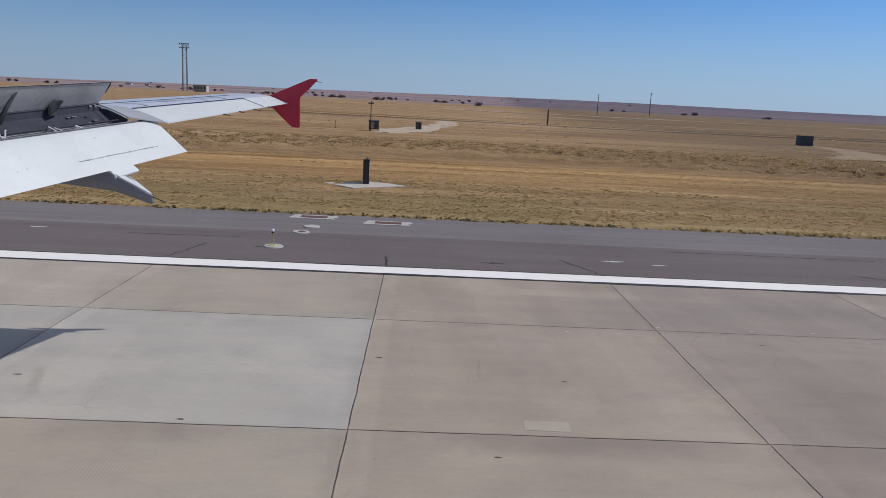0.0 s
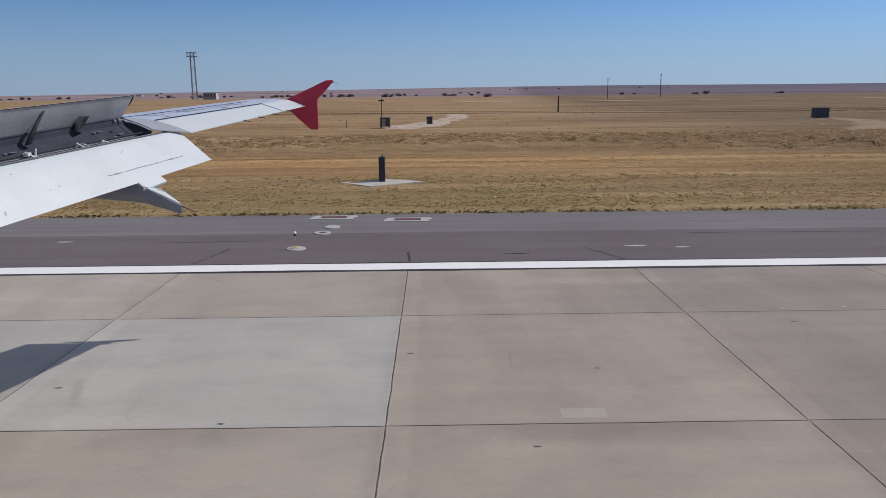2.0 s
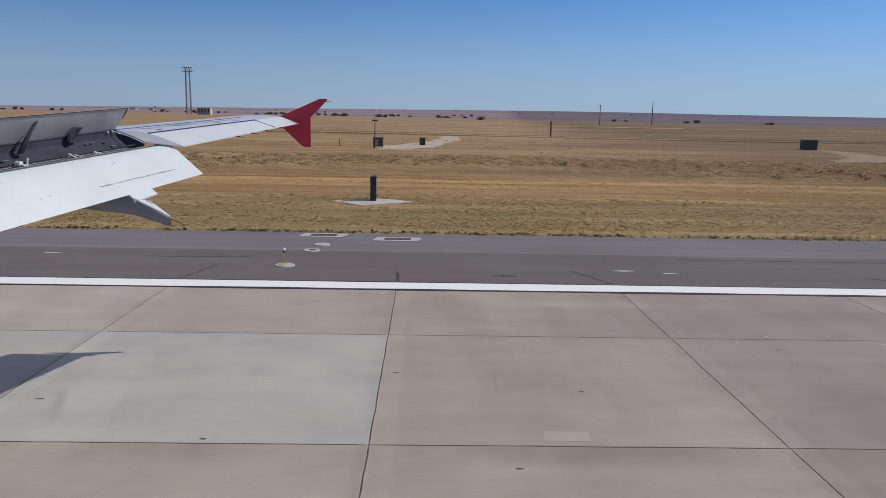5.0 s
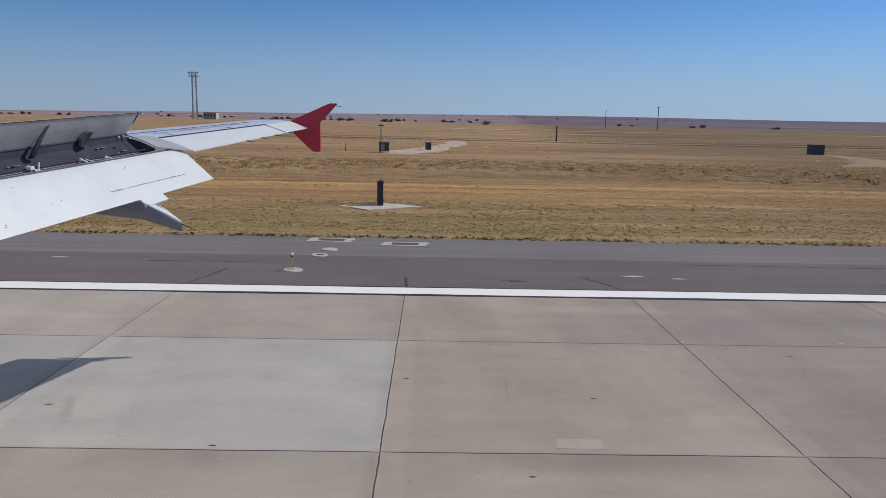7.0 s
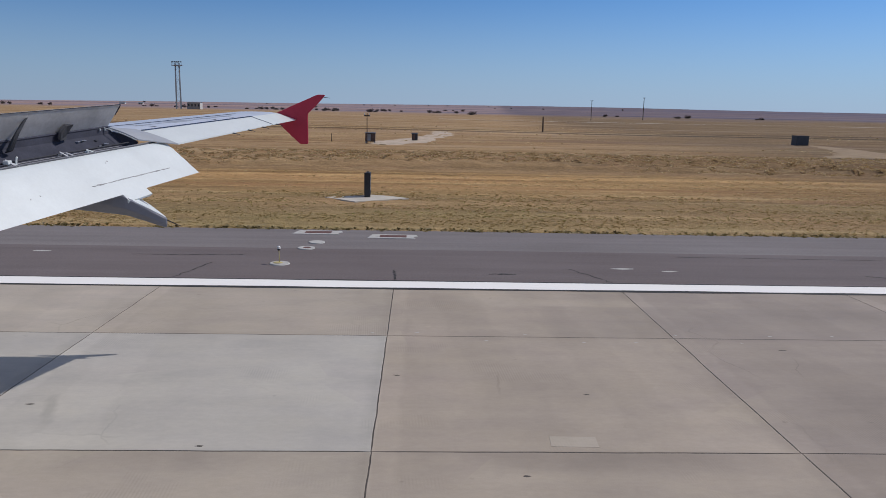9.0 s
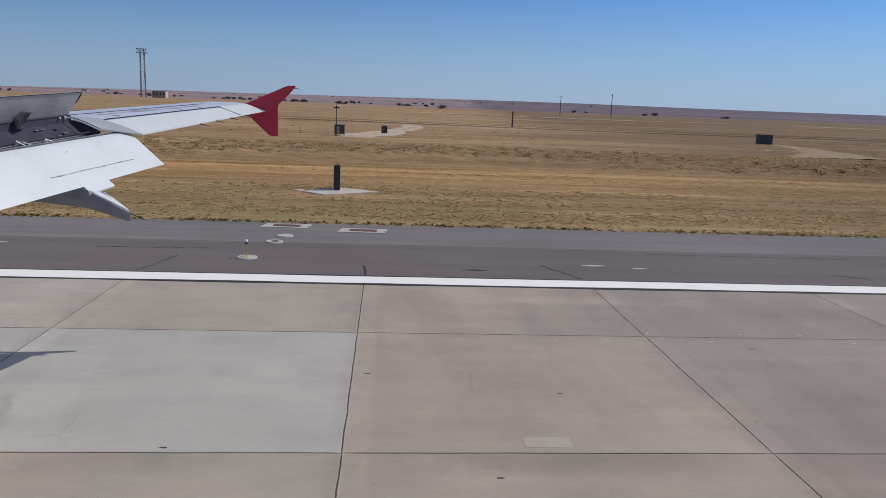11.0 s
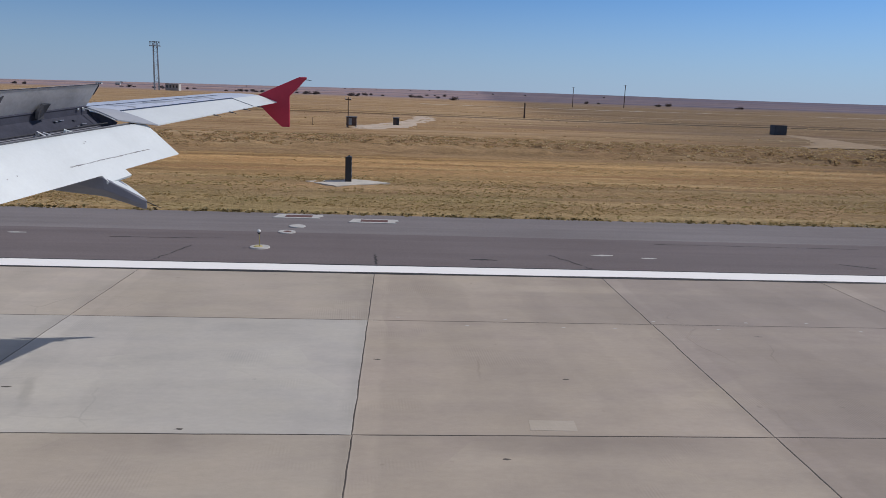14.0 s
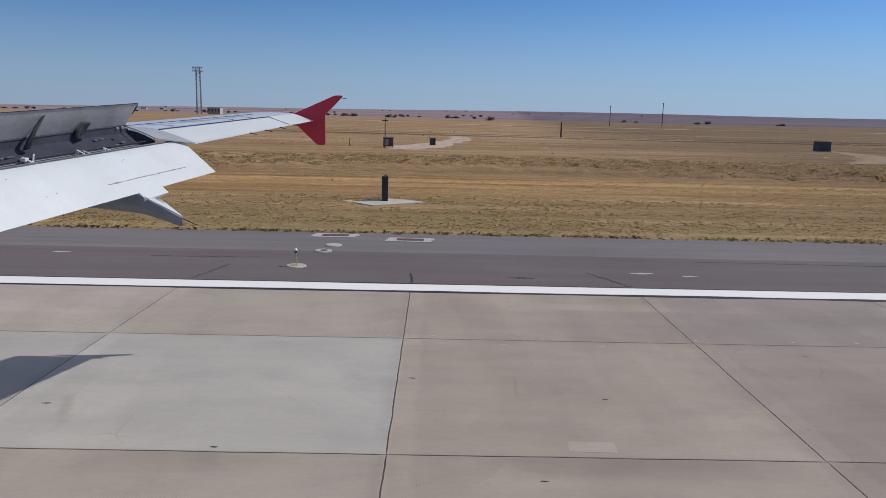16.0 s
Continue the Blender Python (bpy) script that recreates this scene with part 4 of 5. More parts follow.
def ribbon(pts, width, z, jag=0.0, seed=1):
    """A flat uneven band along points."""
    r = random.Random(seed)
    bm = bmesh.new()
    last = None
    for k, (x, y) in enumerate(pts):
        x2, y2 = pts[min(k + 1, len(pts) - 1)]
        x1, y1 = pts[max(k - 1, 0)]
        d = Vector((x2 - x1, y2 - y1)).normalized()
        w = width * (1 + r.uniform(-jag, jag)) / 2
        a = bm.verts.new((x - d.y * w, y + d.x * w, z))
        b = bm.verts.new((x + d.y * w, y - d.x * w, z))
        if last:
            bm.faces.new((last[0], last[1], b, a))
        last = (a, b)
    return bm


for y, w in ((20.145, 0.18), (21.10, 0.10)):
    part("edge_seal", ribbon([(-300 + 2.0 * k, y + 0.012 * noise.noise((k * 0.7, y, 0))) for k in range(301)], w, 0.0055, 0.45, int(y)), M_BLACK, runway, "black bitumen line beside the stripe")


def wander(x0, y0, x1, y1, amp, n, seed):
    r = random.Random(seed)
    return [(x0 + (x1 - x0) * k / n + r.uniform(-amp, amp), y0 + (y1 - y0) * k / n + r.uniform(-amp, amp)) for k in range(n + 1)]


# joints of the slabs that run on as cracks into the shoulder, and lone cracks
road = bpy.data.objects["road_shoulder_1"]
for k, (x0, y0, x1, y1, w, sd) in enumerate(((JOINT, 21.25, JOINT - 0.05, 22.6, 0.05, 1), (JOINT + LONG, 21.25, JOINT + LONG - 0.9, 23.1, 0.045, 2), (JOINT - LONG, 21.25, JOINT - LONG + 0.5, 23.4, 0.04, 3),
                                             (2.2, 22.2, 3.0, 22.15, 0.10, 4), (-9.5, 24.5, -5.8, 24.7, 0.035, 5), (9.0, 25.3, 16.5, 25.2, 0.04, 6), (JOINT + 3 * LONG, 21.25, JOINT + 3 * LONG - 1.4, 24.4, 0.05, 8), (14.2, 22.6, 15.1, 22.1, 0.07, 9))):
    part("crack", ribbon(wander(x0, y0, x1, y1, 0.05, 14, sd), w, 0.001, 0.6, sd), M_BLACK, road, "dark crack in the asphalt")
for x, y, w, d, sd in ((6.6, 23.2, 0.45, 0.12, 1), (8.0, 22.9, 0.3, 0.1, 2), (-12.6, 24.9, 0.4, 0.1, 4)):
    r = random.Random(sd)
    bm = bmesh.new()
    plate(bm, [(x + w * math.cos(a) * r.uniform(0.7, 1), y + d * math.sin(a) * r.uniform(0.6, 1), 0.002) for a in [k * math.tau / 11 for k in range(11)]], (0, 0, -0.004))
    part("paint_patch", bm, M_PAINT, road, "worn white paint mark")
for x, y, w, d, sd in ((-3.2, 10.28, 0.09, 0.03, 1), (7.8, 15.0, 0.1, 0.02, 2), (3.0, 12.4, 0.07, 0.03, 3), (-0.4, 13.3, 0.09, 0.03, 4), (-6.4, 11.8, 0.10, 0.03, 5), (1.5, 9.4, 0.08, 0.03, 6)):
    r = random.Random(sd)
    bm = bmesh.new()
    plate(bm, [(x + w * math.cos(a) * r.uniform(0.5, 1), y + d * math.sin(a) * r.uniform(0.5, 1), 0.002) for a in [k * math.tau / 9 for k in range(9)]], (0, 0, -0.003))
    part("spall", bm, M_SEAL, runway, "small dark chipped spot")

random.seed(12)
for k in range(14):
    x, y = -1.0 + 1.15 * k + random.uniform(-0.2, 0.2), 15.75 + random.choice((-0.28, 0.26)) + random.uniform(-0.04, 0.04)
    bm = bmesh.new()
    plate(bm, [(x + 0.055 * math.cos(a) * random.uniform(0.7, 1), y + 0.03 * math.sin(a) * random.uniform(0.6, 1), 0.002) for a in [n * math.tau / 7 for n in range(7)]], (0, 0, -0.003))
    part("paint_fleck", bm, M_PAINT, runway, "small white paint fleck beside a joint")
bm = bmesh.new()
plate(bm, [(2.0, 10.32, 0.003), (2.72, 10.30, 0.003), (2.74, 10.66, 0.003), (2.03, 10.67, 0.003)], (0, 0, -0.006))
part("repair_patch", bm, M_CONC_PALE, runway, "small pale rectangular repair patch")

# ---- runway edge light and lids beside it ----
def edge_light(x, y):
    lamp = thing("runway_edge_light", "thin runway edge light on a white base with yellow ring", "runway light", "runway edge lights")
    bm = bmesh.new()
    disc(bm, x, y, -0.004, 0.03, 0.32, 32, 0.30)
    part("base", bm, M_PAINT, lamp, "round white cement base")
    bm = bmesh.new()
    disc(bm, x - 0.05, y, 0.035, 0.05, 0.15, 28, 0.13)
    part("ring", bm, M_YELLOW, lamp, "faded yellow ring")
    bm = bmesh.new()
    rod(bm, (x, y, 0.05), (x - 0.02, y, 0.44), 0.013, 0.013, 10)
    part("stake", bm, M_YELLOW, lamp)
    bm = bmesh.new()
    disc(bm, x - 0.02, y, 0.43, 0.49, 0.03, 14, 0.06)
    part("socket", bm, M_BLACKP, lamp)
    bm = bmesh.new()
    disc(bm, x - 0.02, y, 0.49, 0.54, 0.06, 16, 0.055)
    disc(bm, x - 0.02, y, 0.54, 0.57, 0.055, 16, 0.03)
    part("lens", bm, M_GLASS, lamp, "clear domed lamp glass", True)
    return lamp


# one lamp every sixty metres along the shoulder
lamp = edge_light(-4.4, 23.3)
for k in (-3, -2, -1, 1, 2, 3):
    copy_thing(lamp, Matrix.Translation((60.0 * k, 0, 0)))
pit = thing("cable_pit", "round white cable pit rim with a dark slot lid", "manhole")
bm = bmesh.new()
disc(bm, -3.95, 26.0, -0.02, 0.03, 0.31, 32, 0.29)
part("rim", bm, M_PAINT, pit)
bm = bmesh.new()
disc(bm, -3.93, 26.0, 0.03, 0.034, 0.14, 24)
part("lid", bm, M_REDDISH, pit, "dark rusty lid")
bm = bmesh.new()
disc(bm, -3.75, 27.2, -0.02, 0.028, 0.31, 32, 0.29)
tagged(link_bm("cable_pit_cover", bm, M_PAINT), "round white cement cover set in the asphalt", "manhole cover")


def hatch(x, y):
    h = thing("drain_hatch", "white painted rectangular frame round a rusty brown hatch", "hatch", "hatches beside the grass")
    r = random.Random(int(x * 10))
    bm = bmesh.new()
    pts = [(x - 0.95, y - 0.40), (x + 0.90, y - 0.44), (x + 0.80, y - 0.1), (x + 0.98, y + 0.1), (x + 0.92, y + 0.42), (x - 0.80, y + 0.45)]
    plate(bm, [(px, py, 0.012) for px, py in pts], (0, 0, -0.03))
    part("frame", bm, M_PAINT, h)
    bm = bmesh.new()
    box(bm, x - 0.5, x + 0.55, y - 0.22, y + 0.24, 0.0, 0.022, 0.004)
    part("lid", bm, M_REDDISH, h, "rusty brown steel lid")
    return h


hatch(-4.0, 29.4)
hatch(-1.0, 28.7)

# ---- distance sign on its pad ----
sign_x, sign_y = -2.8, 41.3
bm = bmesh.new()
plate(bm, [(sign_x - 2.3, sign_y - 0.7, 0.10), (sign_x - 0.5, sign_y - 2.5, 0.10), (sign_x + 2.3, sign_y - 0.6, 0.10), (sign_x + 1.2, sign_y + 0.3, 0.10), (sign_x + 0.2, sign_y + 0.8, 0.10)], (0, 0, -0.4))
tagged(link_bm("sign_pad", bm, M_CEMENT), "pale cement pad in the dry grass", "concrete pad")
sign = thing("distance_sign", "black runway distance sign with a white number, seen nearly edge-on", "sign")
bm = bmesh.new()
box(bm, sign_x - 0.14, sign_x + 0.14, sign_y - 0.5, sign_y + 0.5, 0.20, 1.42, 0.02)
part("sign_box", bm, M_BLACKP, sign)
bm = bmesh.new()
box(bm, sign_x - 0.17, sign_x + 0.17, sign_y - 0.53, sign_y - 0.44, 0.10, 1.45, 0.01)
part("end_frame", bm, M_BLACKP, sign)
for dy in (-0.35, 0.35):
    bm = bmesh.new()
    rod(bm, (sign_x, sign_y + dy, 0.08), (sign_x, sign_y + dy, 0.22), 0.05, 0.05, 10)
    part("foot", bm, M_STEEL, sign)
    bm = bmesh.new()
    rod(bm, (sign_x, sign_y + dy * 0.3, 1.42), (sign_x, sign_y + dy * 0.3, 1.50), 0.03, 0.03, 8)
    part("lifting_eye", bm, M_BLACKP, sign)
for s in (-1, 1):
    cu = bpy.data.curves.new("numeral", "FONT")
    cu.body, cu.size, cu.extrude, cu.align_x, cu.align_y = "5", 1.15, 0.004, "CENTER", "CENTER"
    ob = new("numeral", cu)
    ob.matrix_world = Matrix.Translation((sign_x + s * 0.146, sign_y, 0.80)) @ Euler((radians(90), 0, radians(90 * s))).to_matrix().to_4x4()
    cu.materials.append(M_SIGNW)
    bpy.context.view_layer.update()
    flat = new("number", bpy.data.meshes.new_from_object(ob.evaluated_get(bpy.context.evaluated_depsgraph_get())))
    flat.matrix_world = ob.matrix_world
    flat.parent = sign
    bpy.data.objects.remove(ob)

# ---- cabinets, shelter and gravel in the field ----
bm = bmesh.new()
last = None
for k in range(40):
    q = k / 39
    y = 104 + 64 * q
    x = -5.0 + 10.0 * min(1, q * 1.3)
    w = (4.4 * math.sin(min(1, q * 2.2) * math.pi * 0.8 + 0.25) + 0.2 if q < 0.5 else 3.4 - 1.2 * (q - 0.5) * 2) + 0.9 * noise.noise((y * 0.6, 0, 3))
    w = max(0.3, w)
    z = lift(x, y) + 0.045
    r = [bm.verts.new((x + w * e + 0.5 * noise.noise((y * 0.7, e * 9, 0)), y, z - 0.06 * (abs(e) == 1))) for e in (-1, -0.6, 0, 0.6, 1)]
    if last:
        for n in range(4):
            bm.faces.new((last[n], last[n + 1], r[n + 1], r[n]))
    last = r
tagged(link_bm("gravel_yard", bm, M_GRAVEL), "pale gravel yard with a track leading off", "gravel", kind="structure")


def cabinet(x, y, w, d, h, legs, name, label):
    c = thing(name, label, "equipment cabinet")
    z = lift(x, y)
    bm = bmesh.new()
    box(bm, x - w / 2, x + w / 2, y - d / 2, y + d / 2, z + legs, z + h, 0.03)
    part("body", bm, M_RUST if legs > 0.2 else M_BLACKP, c)
    bm = bmesh.new()
    plate(bm, [(x - w * 0.58, y - d * 0.6, z + h), (x + w * 0.58, y - d * 0.6, z + h), (x + w * 0.58, y + d * 0.6, z + h + 0.08), (x - w * 0.58, y + d * 0.6, z + h + 0.08)], (0, 0, 0.05))
    part("lid", bm, M_BLUEGREY, c, "dark sheet lid")
    bm = bmesh.new()
    box(bm, x - w * 0.38, x + w * 0.05, y - d / 2 - 0.03, y - d / 2 + 0.01, z + legs + 0.12, z + h - 0.12, 0.008)
    part("door", bm, M_STEEL if legs > 0.2 else M_RUST, c)
    for sx in (-1, 1):
        for sy in (-1, 1):
            bm = bmesh.new()
            box(bm, x + sx * (w / 2 - 0.08) - 0.06, x + sx * (w / 2 - 0.08) + 0.06, y + sy * (d / 2 - 0.08) - 0.06, y + sy * (d / 2 - 0.08) + 0.06, z - 0.2, z + legs + 0.02)
            part("leg", bm, M_STEEL, c)
    return c


def post(x, y, h, r, name, label, top=None, sink=0.3):
    p = thing(name, label, "pole")
    z = lift(x, y)
    bm = bmesh.new()
    rod(bm, (x, y, z - sink), (x, y, z + h), r, r * 0.75, 10)
    part("shaft", bm, M_WOODP, p)
    if top:
        bm = bmesh.new()
        box(bm, x - top, x + top, y - 0.08, y + 0.08, z + h - 0.45, z + h - 0.28, 0.02)
        part("crossarm", bm, M_WOODP, p)
        for s in (-0.85, 0.85):
            bm = bmesh.new()
            disc(bm, x + s * top, y, z + h - 0.28, z + h - 0.02, 0.07, 8, 0.04)
            part("insulator", bm, M_GLASS, p)
    return p


cabinet(-6.9, 108.2, 1.4, 1.1, 1.5, 0.35, "equipment_cabinet", "dark rusty equipment cabinet on short legs in the gravel yard")
cabinet(-0.6, 122.0, 0.95, 0.9, 1.15, 0.1, "junction_box", "small black junction box at the edge of the gravel")
post(-7.3, 107.0, 4.3, 0.07, "antenna_pole", "thin dark pole with a short crossarm beside the rusty cabinet", 0.42)
post(-12.9, 112.0, 1.2, 0.05, "marker_post", "short thin marker post in the dry grass")
shelter = thing("equipment_shelter", "dark blue-grey sheet metal shelter standing alone in the field", "shelter")
sx, sy = 71.0, 137.5
sz = lift(sx, sy)
bm = bmesh.new()
box(bm, sx - 1.15, sx + 1.15, sy - 1.0, sy + 1.0, sz - 0.1, sz + 1.75, 0.03)
part("body", bm, M_BLUEGREY, shelter)
bm = bmesh.new()
box(bm, sx - 1.18, sx + 1.18, sy - 1.06, sy + 1.06, sz + 1.75, sz + 1.80, 0.02)
part("roof", bm, M_RUST, shelter)
for k in range(6):
    bm = bmesh.new()
    box(bm, sx - 1.08 + k * 0.42, sx - 1.02 + k * 0.42, sy - 1.03, sy - 0.99, sz + 0.05, sz + 1.72)
    part("rib", bm, M_BLUEGREY, shelter)
bm = bmesh.new()
box(bm, sx + 1.14, sx + 1.19, sy - 0.6, sy + 0.4, sz + 0.05, sz + 1.62)
part("door", bm, M_STEEL, shelter, "pale steel door")

bm = bmesh.new()
last = None
for k in range(26):
    q = k / 25
    y = 135.5 - 50 * q
    x = sx + 1.5 - 19 * q + 3.0 * math.sin(q * math.pi)
    w = 1.2 + 6.5 * q ** 1.2 + 0.8 * noise.noise((y * 0.5, 1, 3))
    r = [bm.verts.new((x + w * e + 0.5 * noise.noise((y * 0.7, e * 9, 4)), y, lift(x + w * e, y) + 0.07 - 0.10 * (abs(e) == 1))) for e in (-1, -0.6, 0, 0.6, 1)]
    if last:
        for n in range(4):
            bm.faces.new((last[n], last[n + 1], r[n + 1], r[n]))
    last = r
tagged(link_bm("earth_track", bm, M_TRACK), "worn pale earth track fanning out before the shelter", "track", kind="structure")

# ---- poles, lattice mast and building far off ----
post(30.5, 184.0, 3.7, 0.22, "timber_post", "thick dark timber post in the field", None, 0.6)
post(112.0, 487.0, 13.0, 0.22, "utility_pole", "tall thin utility pole with a crossarm", 0.9, 1.0)
post(167.0, 557.0, 16.5, 0.32, "utility_pole", "tall dark utility pole standing alone", 1.1, 1.0)

mast = thing("lattice_mast", "tall grey twin-legged lattice lighting mast with a platform", "mast")
mx, my = -245.0, 783.0
mz = lift(mx, my)
MH = 46.0
for s in (-1, 1):
    for q in (-1, 1):
        bm = bmesh.new()
        rod(bm, (mx + s * 2.3, my + q * 1.2, mz - 1), (mx + s * 1.9, my + q * 1.0, mz + MH), 0.42, 0.36, 8)
        part("leg", bm, M_STEEL, mast)
for k in range(11):
    z0, z1 = mz + MH * k / 11, mz + MH * (k + 1) / 11
    bm = bmesh.new()
    rod(bm, (mx - 2.2, my - 1.1, z0), (mx + 2.2, my - 1.1, z1), 0.11, 0.11, 6)
    rod(bm, (mx - 2.0, my - 1.1, z1), (mx + 2.0, my - 1.1, z1), 0.12, 0.12, 6)
    part("brace", bm, M_STEEL, mast)
bm = bmesh.new()
box(bm, mx - 5.2, mx + 5.2, my - 2.0, my + 2.0, mz + MH - 3.2, mz + MH - 2.5, 0.08)
part("platform", bm, M_STEEL, mast)
for k in range(9):
    bm = bmesh.new()
    rod(bm, (mx - 4.9 + 1.22 * k, my - 1.9, mz + MH - 2.5), (mx - 4.9 + 1.22 * k, my - 1.9, mz + MH + 1.2), 0.12, 0.12, 6)
    part("baluster", bm, M_STEEL, mast)
bm = bmesh.new()
rod(bm, (mx - 5.0, my - 1.9, mz + MH + 1.2), (mx + 5.0, my - 1.9, mz + MH + 1.2), 0.2, 0.2, 6)
part("handrail", bm, M_STEEL, mast)
for k in range(5):
    bm = bmesh.new()
    box(bm, mx - 4.6 + 2.1 * k, mx - 3.6 + 2.1 * k, my - 2.8, my - 2.0, mz + MH + 0.2, mz + MH + 1.3, 0.1)
    part("floodlight", bm, M_BLUEGREY, mast)


def building(x, y, w, d, h, name, label, wall, gable=0.0):
    b = thing(name, label, "building")
    z = lift(x, y) - 0.5
    bm = bmesh.new()
    box(bm, x - w / 2, x + w / 2, y - d / 2, y + d / 2, z, z + h)
    part("wall", bm, wall, b)
    bm = bmesh.new()
    rg = [(x - w / 2 - 0.4, y - d / 2 - 0.4, z + h), (x - w / 2 - 0.4, y, z + h + gable + 0.3), (x - w / 2 - 0.4, y + d / 2 + 0.4, z + h)]
    plate(bm, rg, (w + 0.8, 0, 0))
    part("roof", bm, M_STEEL, b, "grey sheet roof")
    n = max(2, int(w / 3.2))
    for k in range(n):
        bm = bmesh.new()
        cx = x - w / 2 + w * (k + 0.5) / n
        box(bm, cx - 0.7, cx + 0.7, y - d / 2 - 0.06, y - d / 2 + 0.02, z + h * 0.45, z + h * 0.78)
        part("window", bm, M_PANE, b)
    bm = bmesh.new()
    box(bm, x + w / 2 - 0.02, x + w / 2 + 0.05, y - d / 2 + 0.2, y + d / 2 - 0.2, z, z + h - 0.1)
    part("end_wall", bm, M_LIME, b, "whitewashed end wall in sunlight")
    return b


building(-228.5, 782.0, 13.0, 9.0, 7.4, "service_building", "grey service building with a whitewashed end wall below the mast", M_PLASTER)
building(-578.0, 1500.0, 11.0, 7.0, 3.6, "farm_shed", "long low pale farm shed far off on the steppe", M_LIME, 1.6)
building(-546.0, 1510.0, 8.0, 6.0, 3.2, "farmhouse", "small pale farmhouse far off among scrub", M_PLASTER, 2.0)

# pale perimeter road across the plain
bm = bmesh.new()
last = None
for k in range(60):
    x = 10 + k * 8.0
    y = 372 + 4 * noise.noise((x * 0.01, 0, 2)) - 0.02 * x
    w = 2.6
    r = [bm.verts.new((x, y - w, lift(x, y - w) + 0.35)), bm.verts.new((x, y + w, lift(x, y + w) + 0.35))]
    if last:
        bm.faces.new((last[0], r[0], r[1], last[1]))
    last = r
tagged(link_bm("perimeter_road", bm, M_CEMENT), "pale perimeter road across the plain", "road", kind="structure")


# ---- far trees ----
def far_tree(seed, h, wide):
    r = random.Random(seed)
    t = thing("tree", "dark low scrubby tree far off on the dry plain", "tree", "scattered far trees")
    bm = bmesh.new()
    rod(bm, (0, 0, -0.6), (0.1, 0, h * 0.45), 0.28, 0.16, 7)
    for k in range(5):
        a = k * math.tau / 5 + r.uniform(-0.3, 0.3)
        rod(bm, (0.05, 0, h * (0.2 + 0.05 * k)), (wide * 0.6 * math.cos(a), wide * 0.6 * math.sin(a), h * r.uniform(0.5, 0.8)), 0.12, 0.05, 5)
    part("trunk", bm, M_WOODP, t)
    vs, fs = [], []
    lobes = [(r.uniform(-0.55, 0.55) * wide, r.uniform(-0.5, 0.5) * wide, h * r.uniform(0.22, 0.52), r.uniform(0.5, 0.8)) for _ in range(6)]
    for k in range(620):
        lx, ly, lz, size = lobes[k % 6]
        d = Vector((r.gauss(0, 1), r.gauss(0, 1), r.gauss(0, 1))).normalized() * (r.random() ** 0.4)
        c = Vector((lx + d.x * wide * size * 0.75, ly + d.y * wide * size * 0.75, max(0.15, lz + d.z * h * size * 0.55)))
        s = r.uniform(0.40, 0.85)
        n0 = len(vs)
        for _ in range(3):
            vs.append(tuple(c + Vector((r.uniform(-s, s), r.uniform(-s, s), r.uniform(-s, s) * 0.8))))
        fs.append((n0, n0 + 1, n0 + 2))
    mesh_of("crown", vs, fs, M_HAZY_BUSH, t)
    return t


kinds = [far_tree(1, 3.4, 2.8), far_tree(2, 4.6, 3.2), far_tree(3, 2.9, 4.8), far_tree(4, 5.2, 5.0)]
random.seed(21)
spots = []
for az, n, dist, wid in ((-0.58, 16, 1120, 0.11), (-0.47, 2, 1250, 0.05), (-0.36, 5, 1180, 0.055), (-0.28, 4, 1250, 0.04), (-0.20, 7, 1150, 0.02), (-0.115, 4, 1060, 0.016), (-0.06, 3, 980, 0.012), (0.03, 2, 1140, 0.006),
                         (0.075, 1, 700, 0.004), (0.25, 2, 950, 0.012), (0.345, 1, 760, 0.0), (0.36, 2, 1000, 0.012), (0.46, 2, 900, 0.006), (-0.15, 4, 1700, 0.03), (0.12, 3, 2200, 0.05), (-0.06, 5, 2900, 0.10), (-0.3, 4, 2700, 0.12), (0.04, 4, 3100, 0.05), (0.3, 2, 2600, 0.1),
                         (-0.125, 7, 1180, 0.035), (-0.045, 6, 1210, 0.03), (0.025, 4, 1150, 0.025), (0.07, 3, 1500, 0.03)):
    for _ in range(n):
        d = dist * random.uniform(0.93, 1.07)
        spots.append((random.gauss(az, wid * 0.5) * d, d))
for k, (x, y) in enumerate(spots):
    src = kinds[k % 4]
    m = Matrix.Translation((x, y, lift(x, y) - 0.2)) @ Euler((0, 0, random.uniform(0, 6.28))).to_matrix().to_4x4()
    if k < 4:
        src.matrix_basis = m
    else:
        copy_thing(src, m)


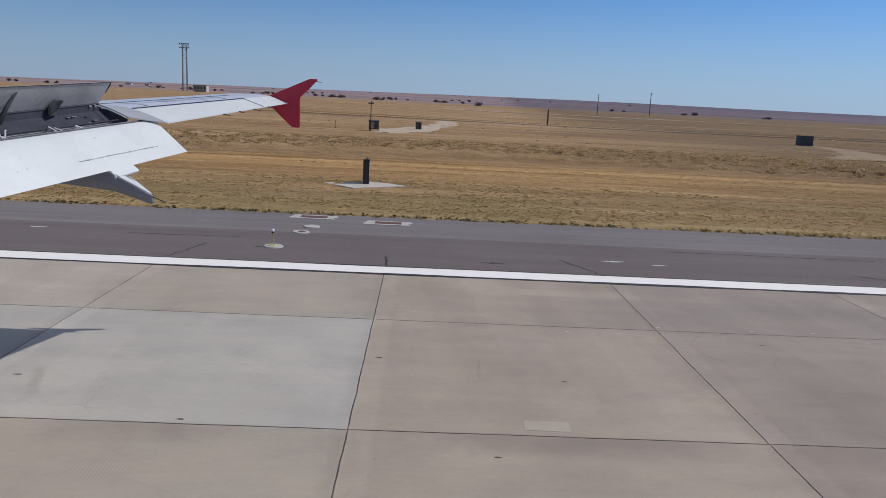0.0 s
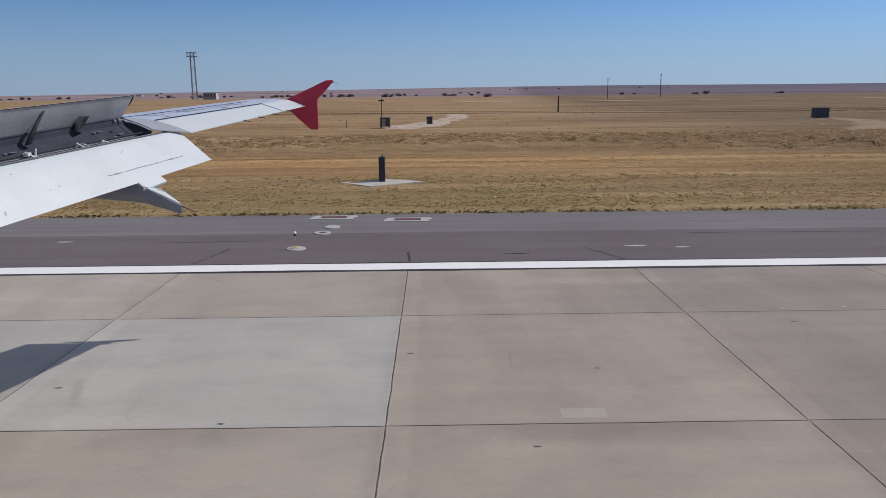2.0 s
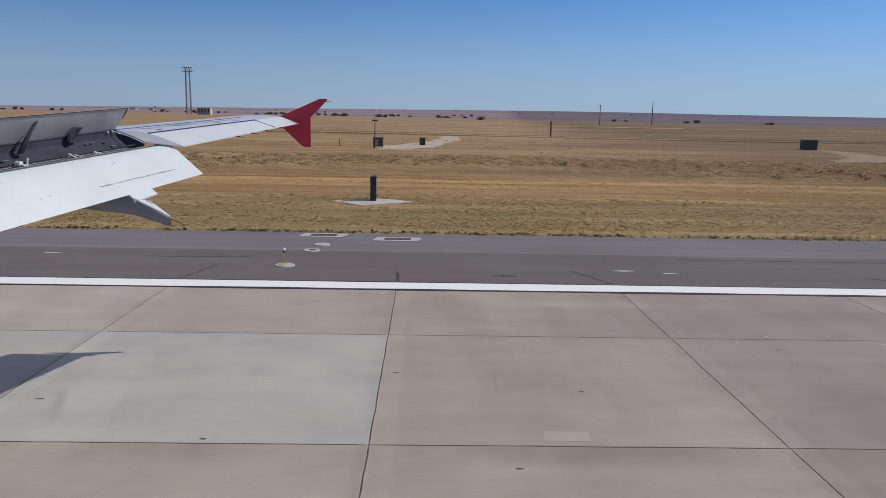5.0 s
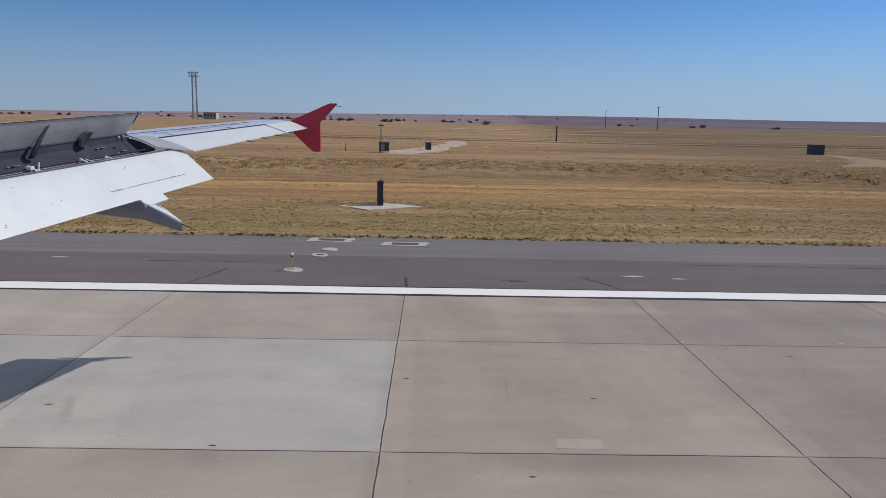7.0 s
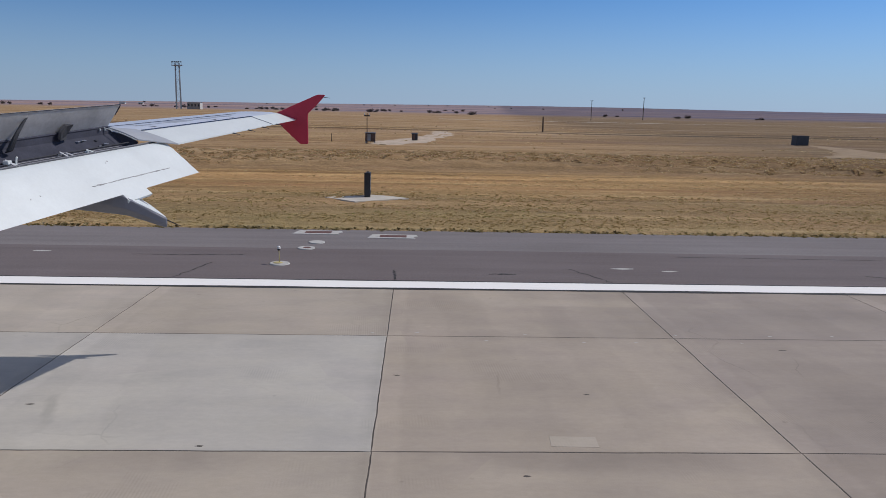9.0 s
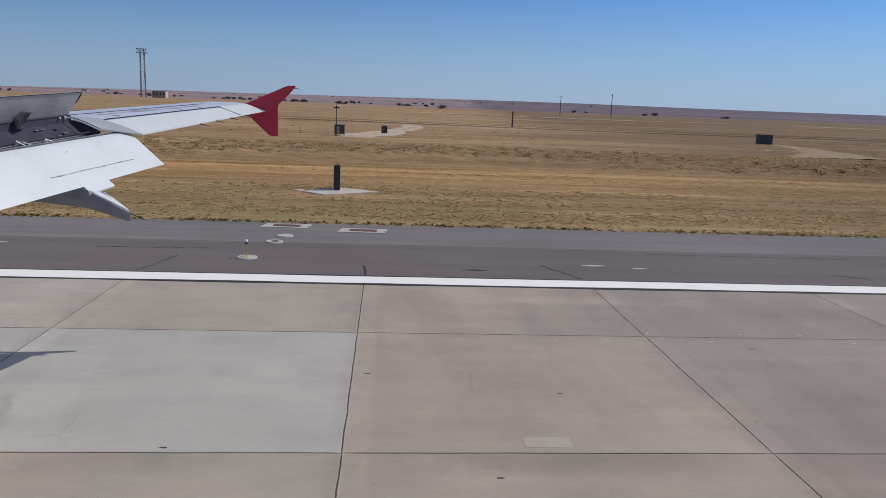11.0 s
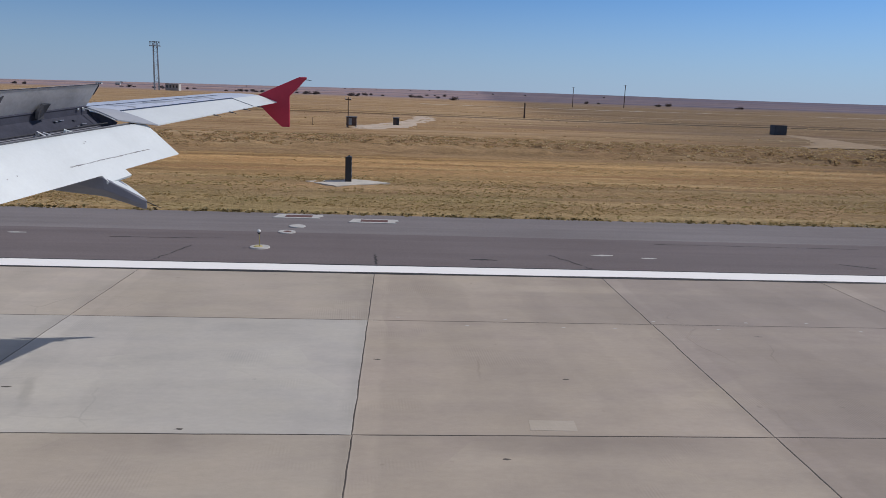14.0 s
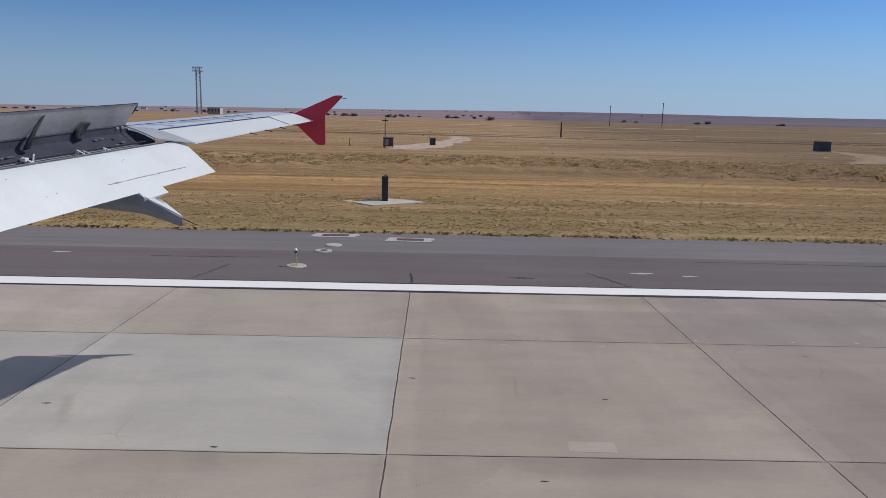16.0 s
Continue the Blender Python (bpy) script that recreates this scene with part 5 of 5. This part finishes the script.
# ---- grass ----
def tufts(name, label, mat, n, xr, yr, hr, rr, blades, seed, keep=None, wide_y=0.0):
    r = random.Random(seed)
    vs, fs = [], []
    for _ in range(n):
        y = yr[0] + (yr[1] - yr[0]) * r.random()
        half = xr + wide_y * y
        x = r.uniform(-half, half)
        if keep and r.random() > keep(x, y):
            continue
        z = lift(x, y) - 0.02
        h, rad = r.uniform(*hr), r.uniform(*rr)
        c = len(vs)
        vs.append((x, y, z))
        a0 = r.uniform(0, math.tau)
        for k in range(blades):
            a = a0 + k * math.tau / blades + r.uniform(-0.4, 0.4)
            ca, sa = math.cos(a), math.sin(a)
            w = rad * r.uniform(0.35, 0.6)
            lean = rad * r.uniform(0.6, 1.2)
            vs.append((x + lean * ca - w * sa, y + lean * sa + w * ca, z + h * r.uniform(0.35, 0.8)))
            vs.append((x + lean * 0.8 * ca + w * sa, y + lean * 0.8 * sa - w * ca, z + h * r.uniform(0.6, 1.0)))
            fs.append((c, len(vs) - 2, len(vs) - 1))
    return tagged(mesh_of(name, vs, fs, mat), label, "grass", kind="stuff")


def patchy(sx, sy, lo, hi, off):
    def f(x, y):
        return max(0.0, min(1.0, (noise.noise((x * sx, y * sy, off)) - lo) / (hi - lo)))
    return f


tufts("verge_grass", "ragged green and brown grass fringe along the asphalt", M_VERGE, 6500, 50, (30.02, 30.75), (0.03, 0.15), (0.03, 0.11), 6, 1, patchy(0.7, 0.4, -0.4, 0.5, 1))
tufts("near_grass", "short dry straw grass in uneven tufts", M_GRASS, 40000, 12, (30.3, 44), (0.02, 0.07), (0.03, 0.10), 6, 2, patchy(0.12, 0.6, -0.35, 0.4, 2), 0.78)
tufts("green_tufts", "sparse greenish tufts among the straw", M_GREEN, 6000, 12, (30.3, 42), (0.02, 0.06), (0.04, 0.11), 6, 3, patchy(0.12, 0.3, 0.0, 0.6, 3), 0.78)
tufts("mown_grass", "thin mown straw grass", M_GRASS, 9000, 12, (44, 58), (0.02, 0.05), (0.06, 0.16), 6, 4, patchy(0.06, 0.6, -0.3, 0.5, 4), 0.78)
tufts("tussocks", "pale and brown dead tussocks on rough broken ground", M_TUSSOCK, 95000, 15, (63, 86), (0.07, 0.20), (0.06, 0.15), 6, 5, lambda x, y: patchy(0.016, 0.07, -0.35, 0.1, 5)(x, y) * patchy(0.75, 0.75, 0.0, 0.3, 8)(x, y), 0.78)
tufts("field_tufts", "scattered dry tufts across the open field", M_TUSSOCK, 3000, 15, (86, 240), (0.06, 0.2), (0.2, 0.5), 5, 6, patchy(0.012, 0.08, -0.1, 0.5, 6), 0.78)
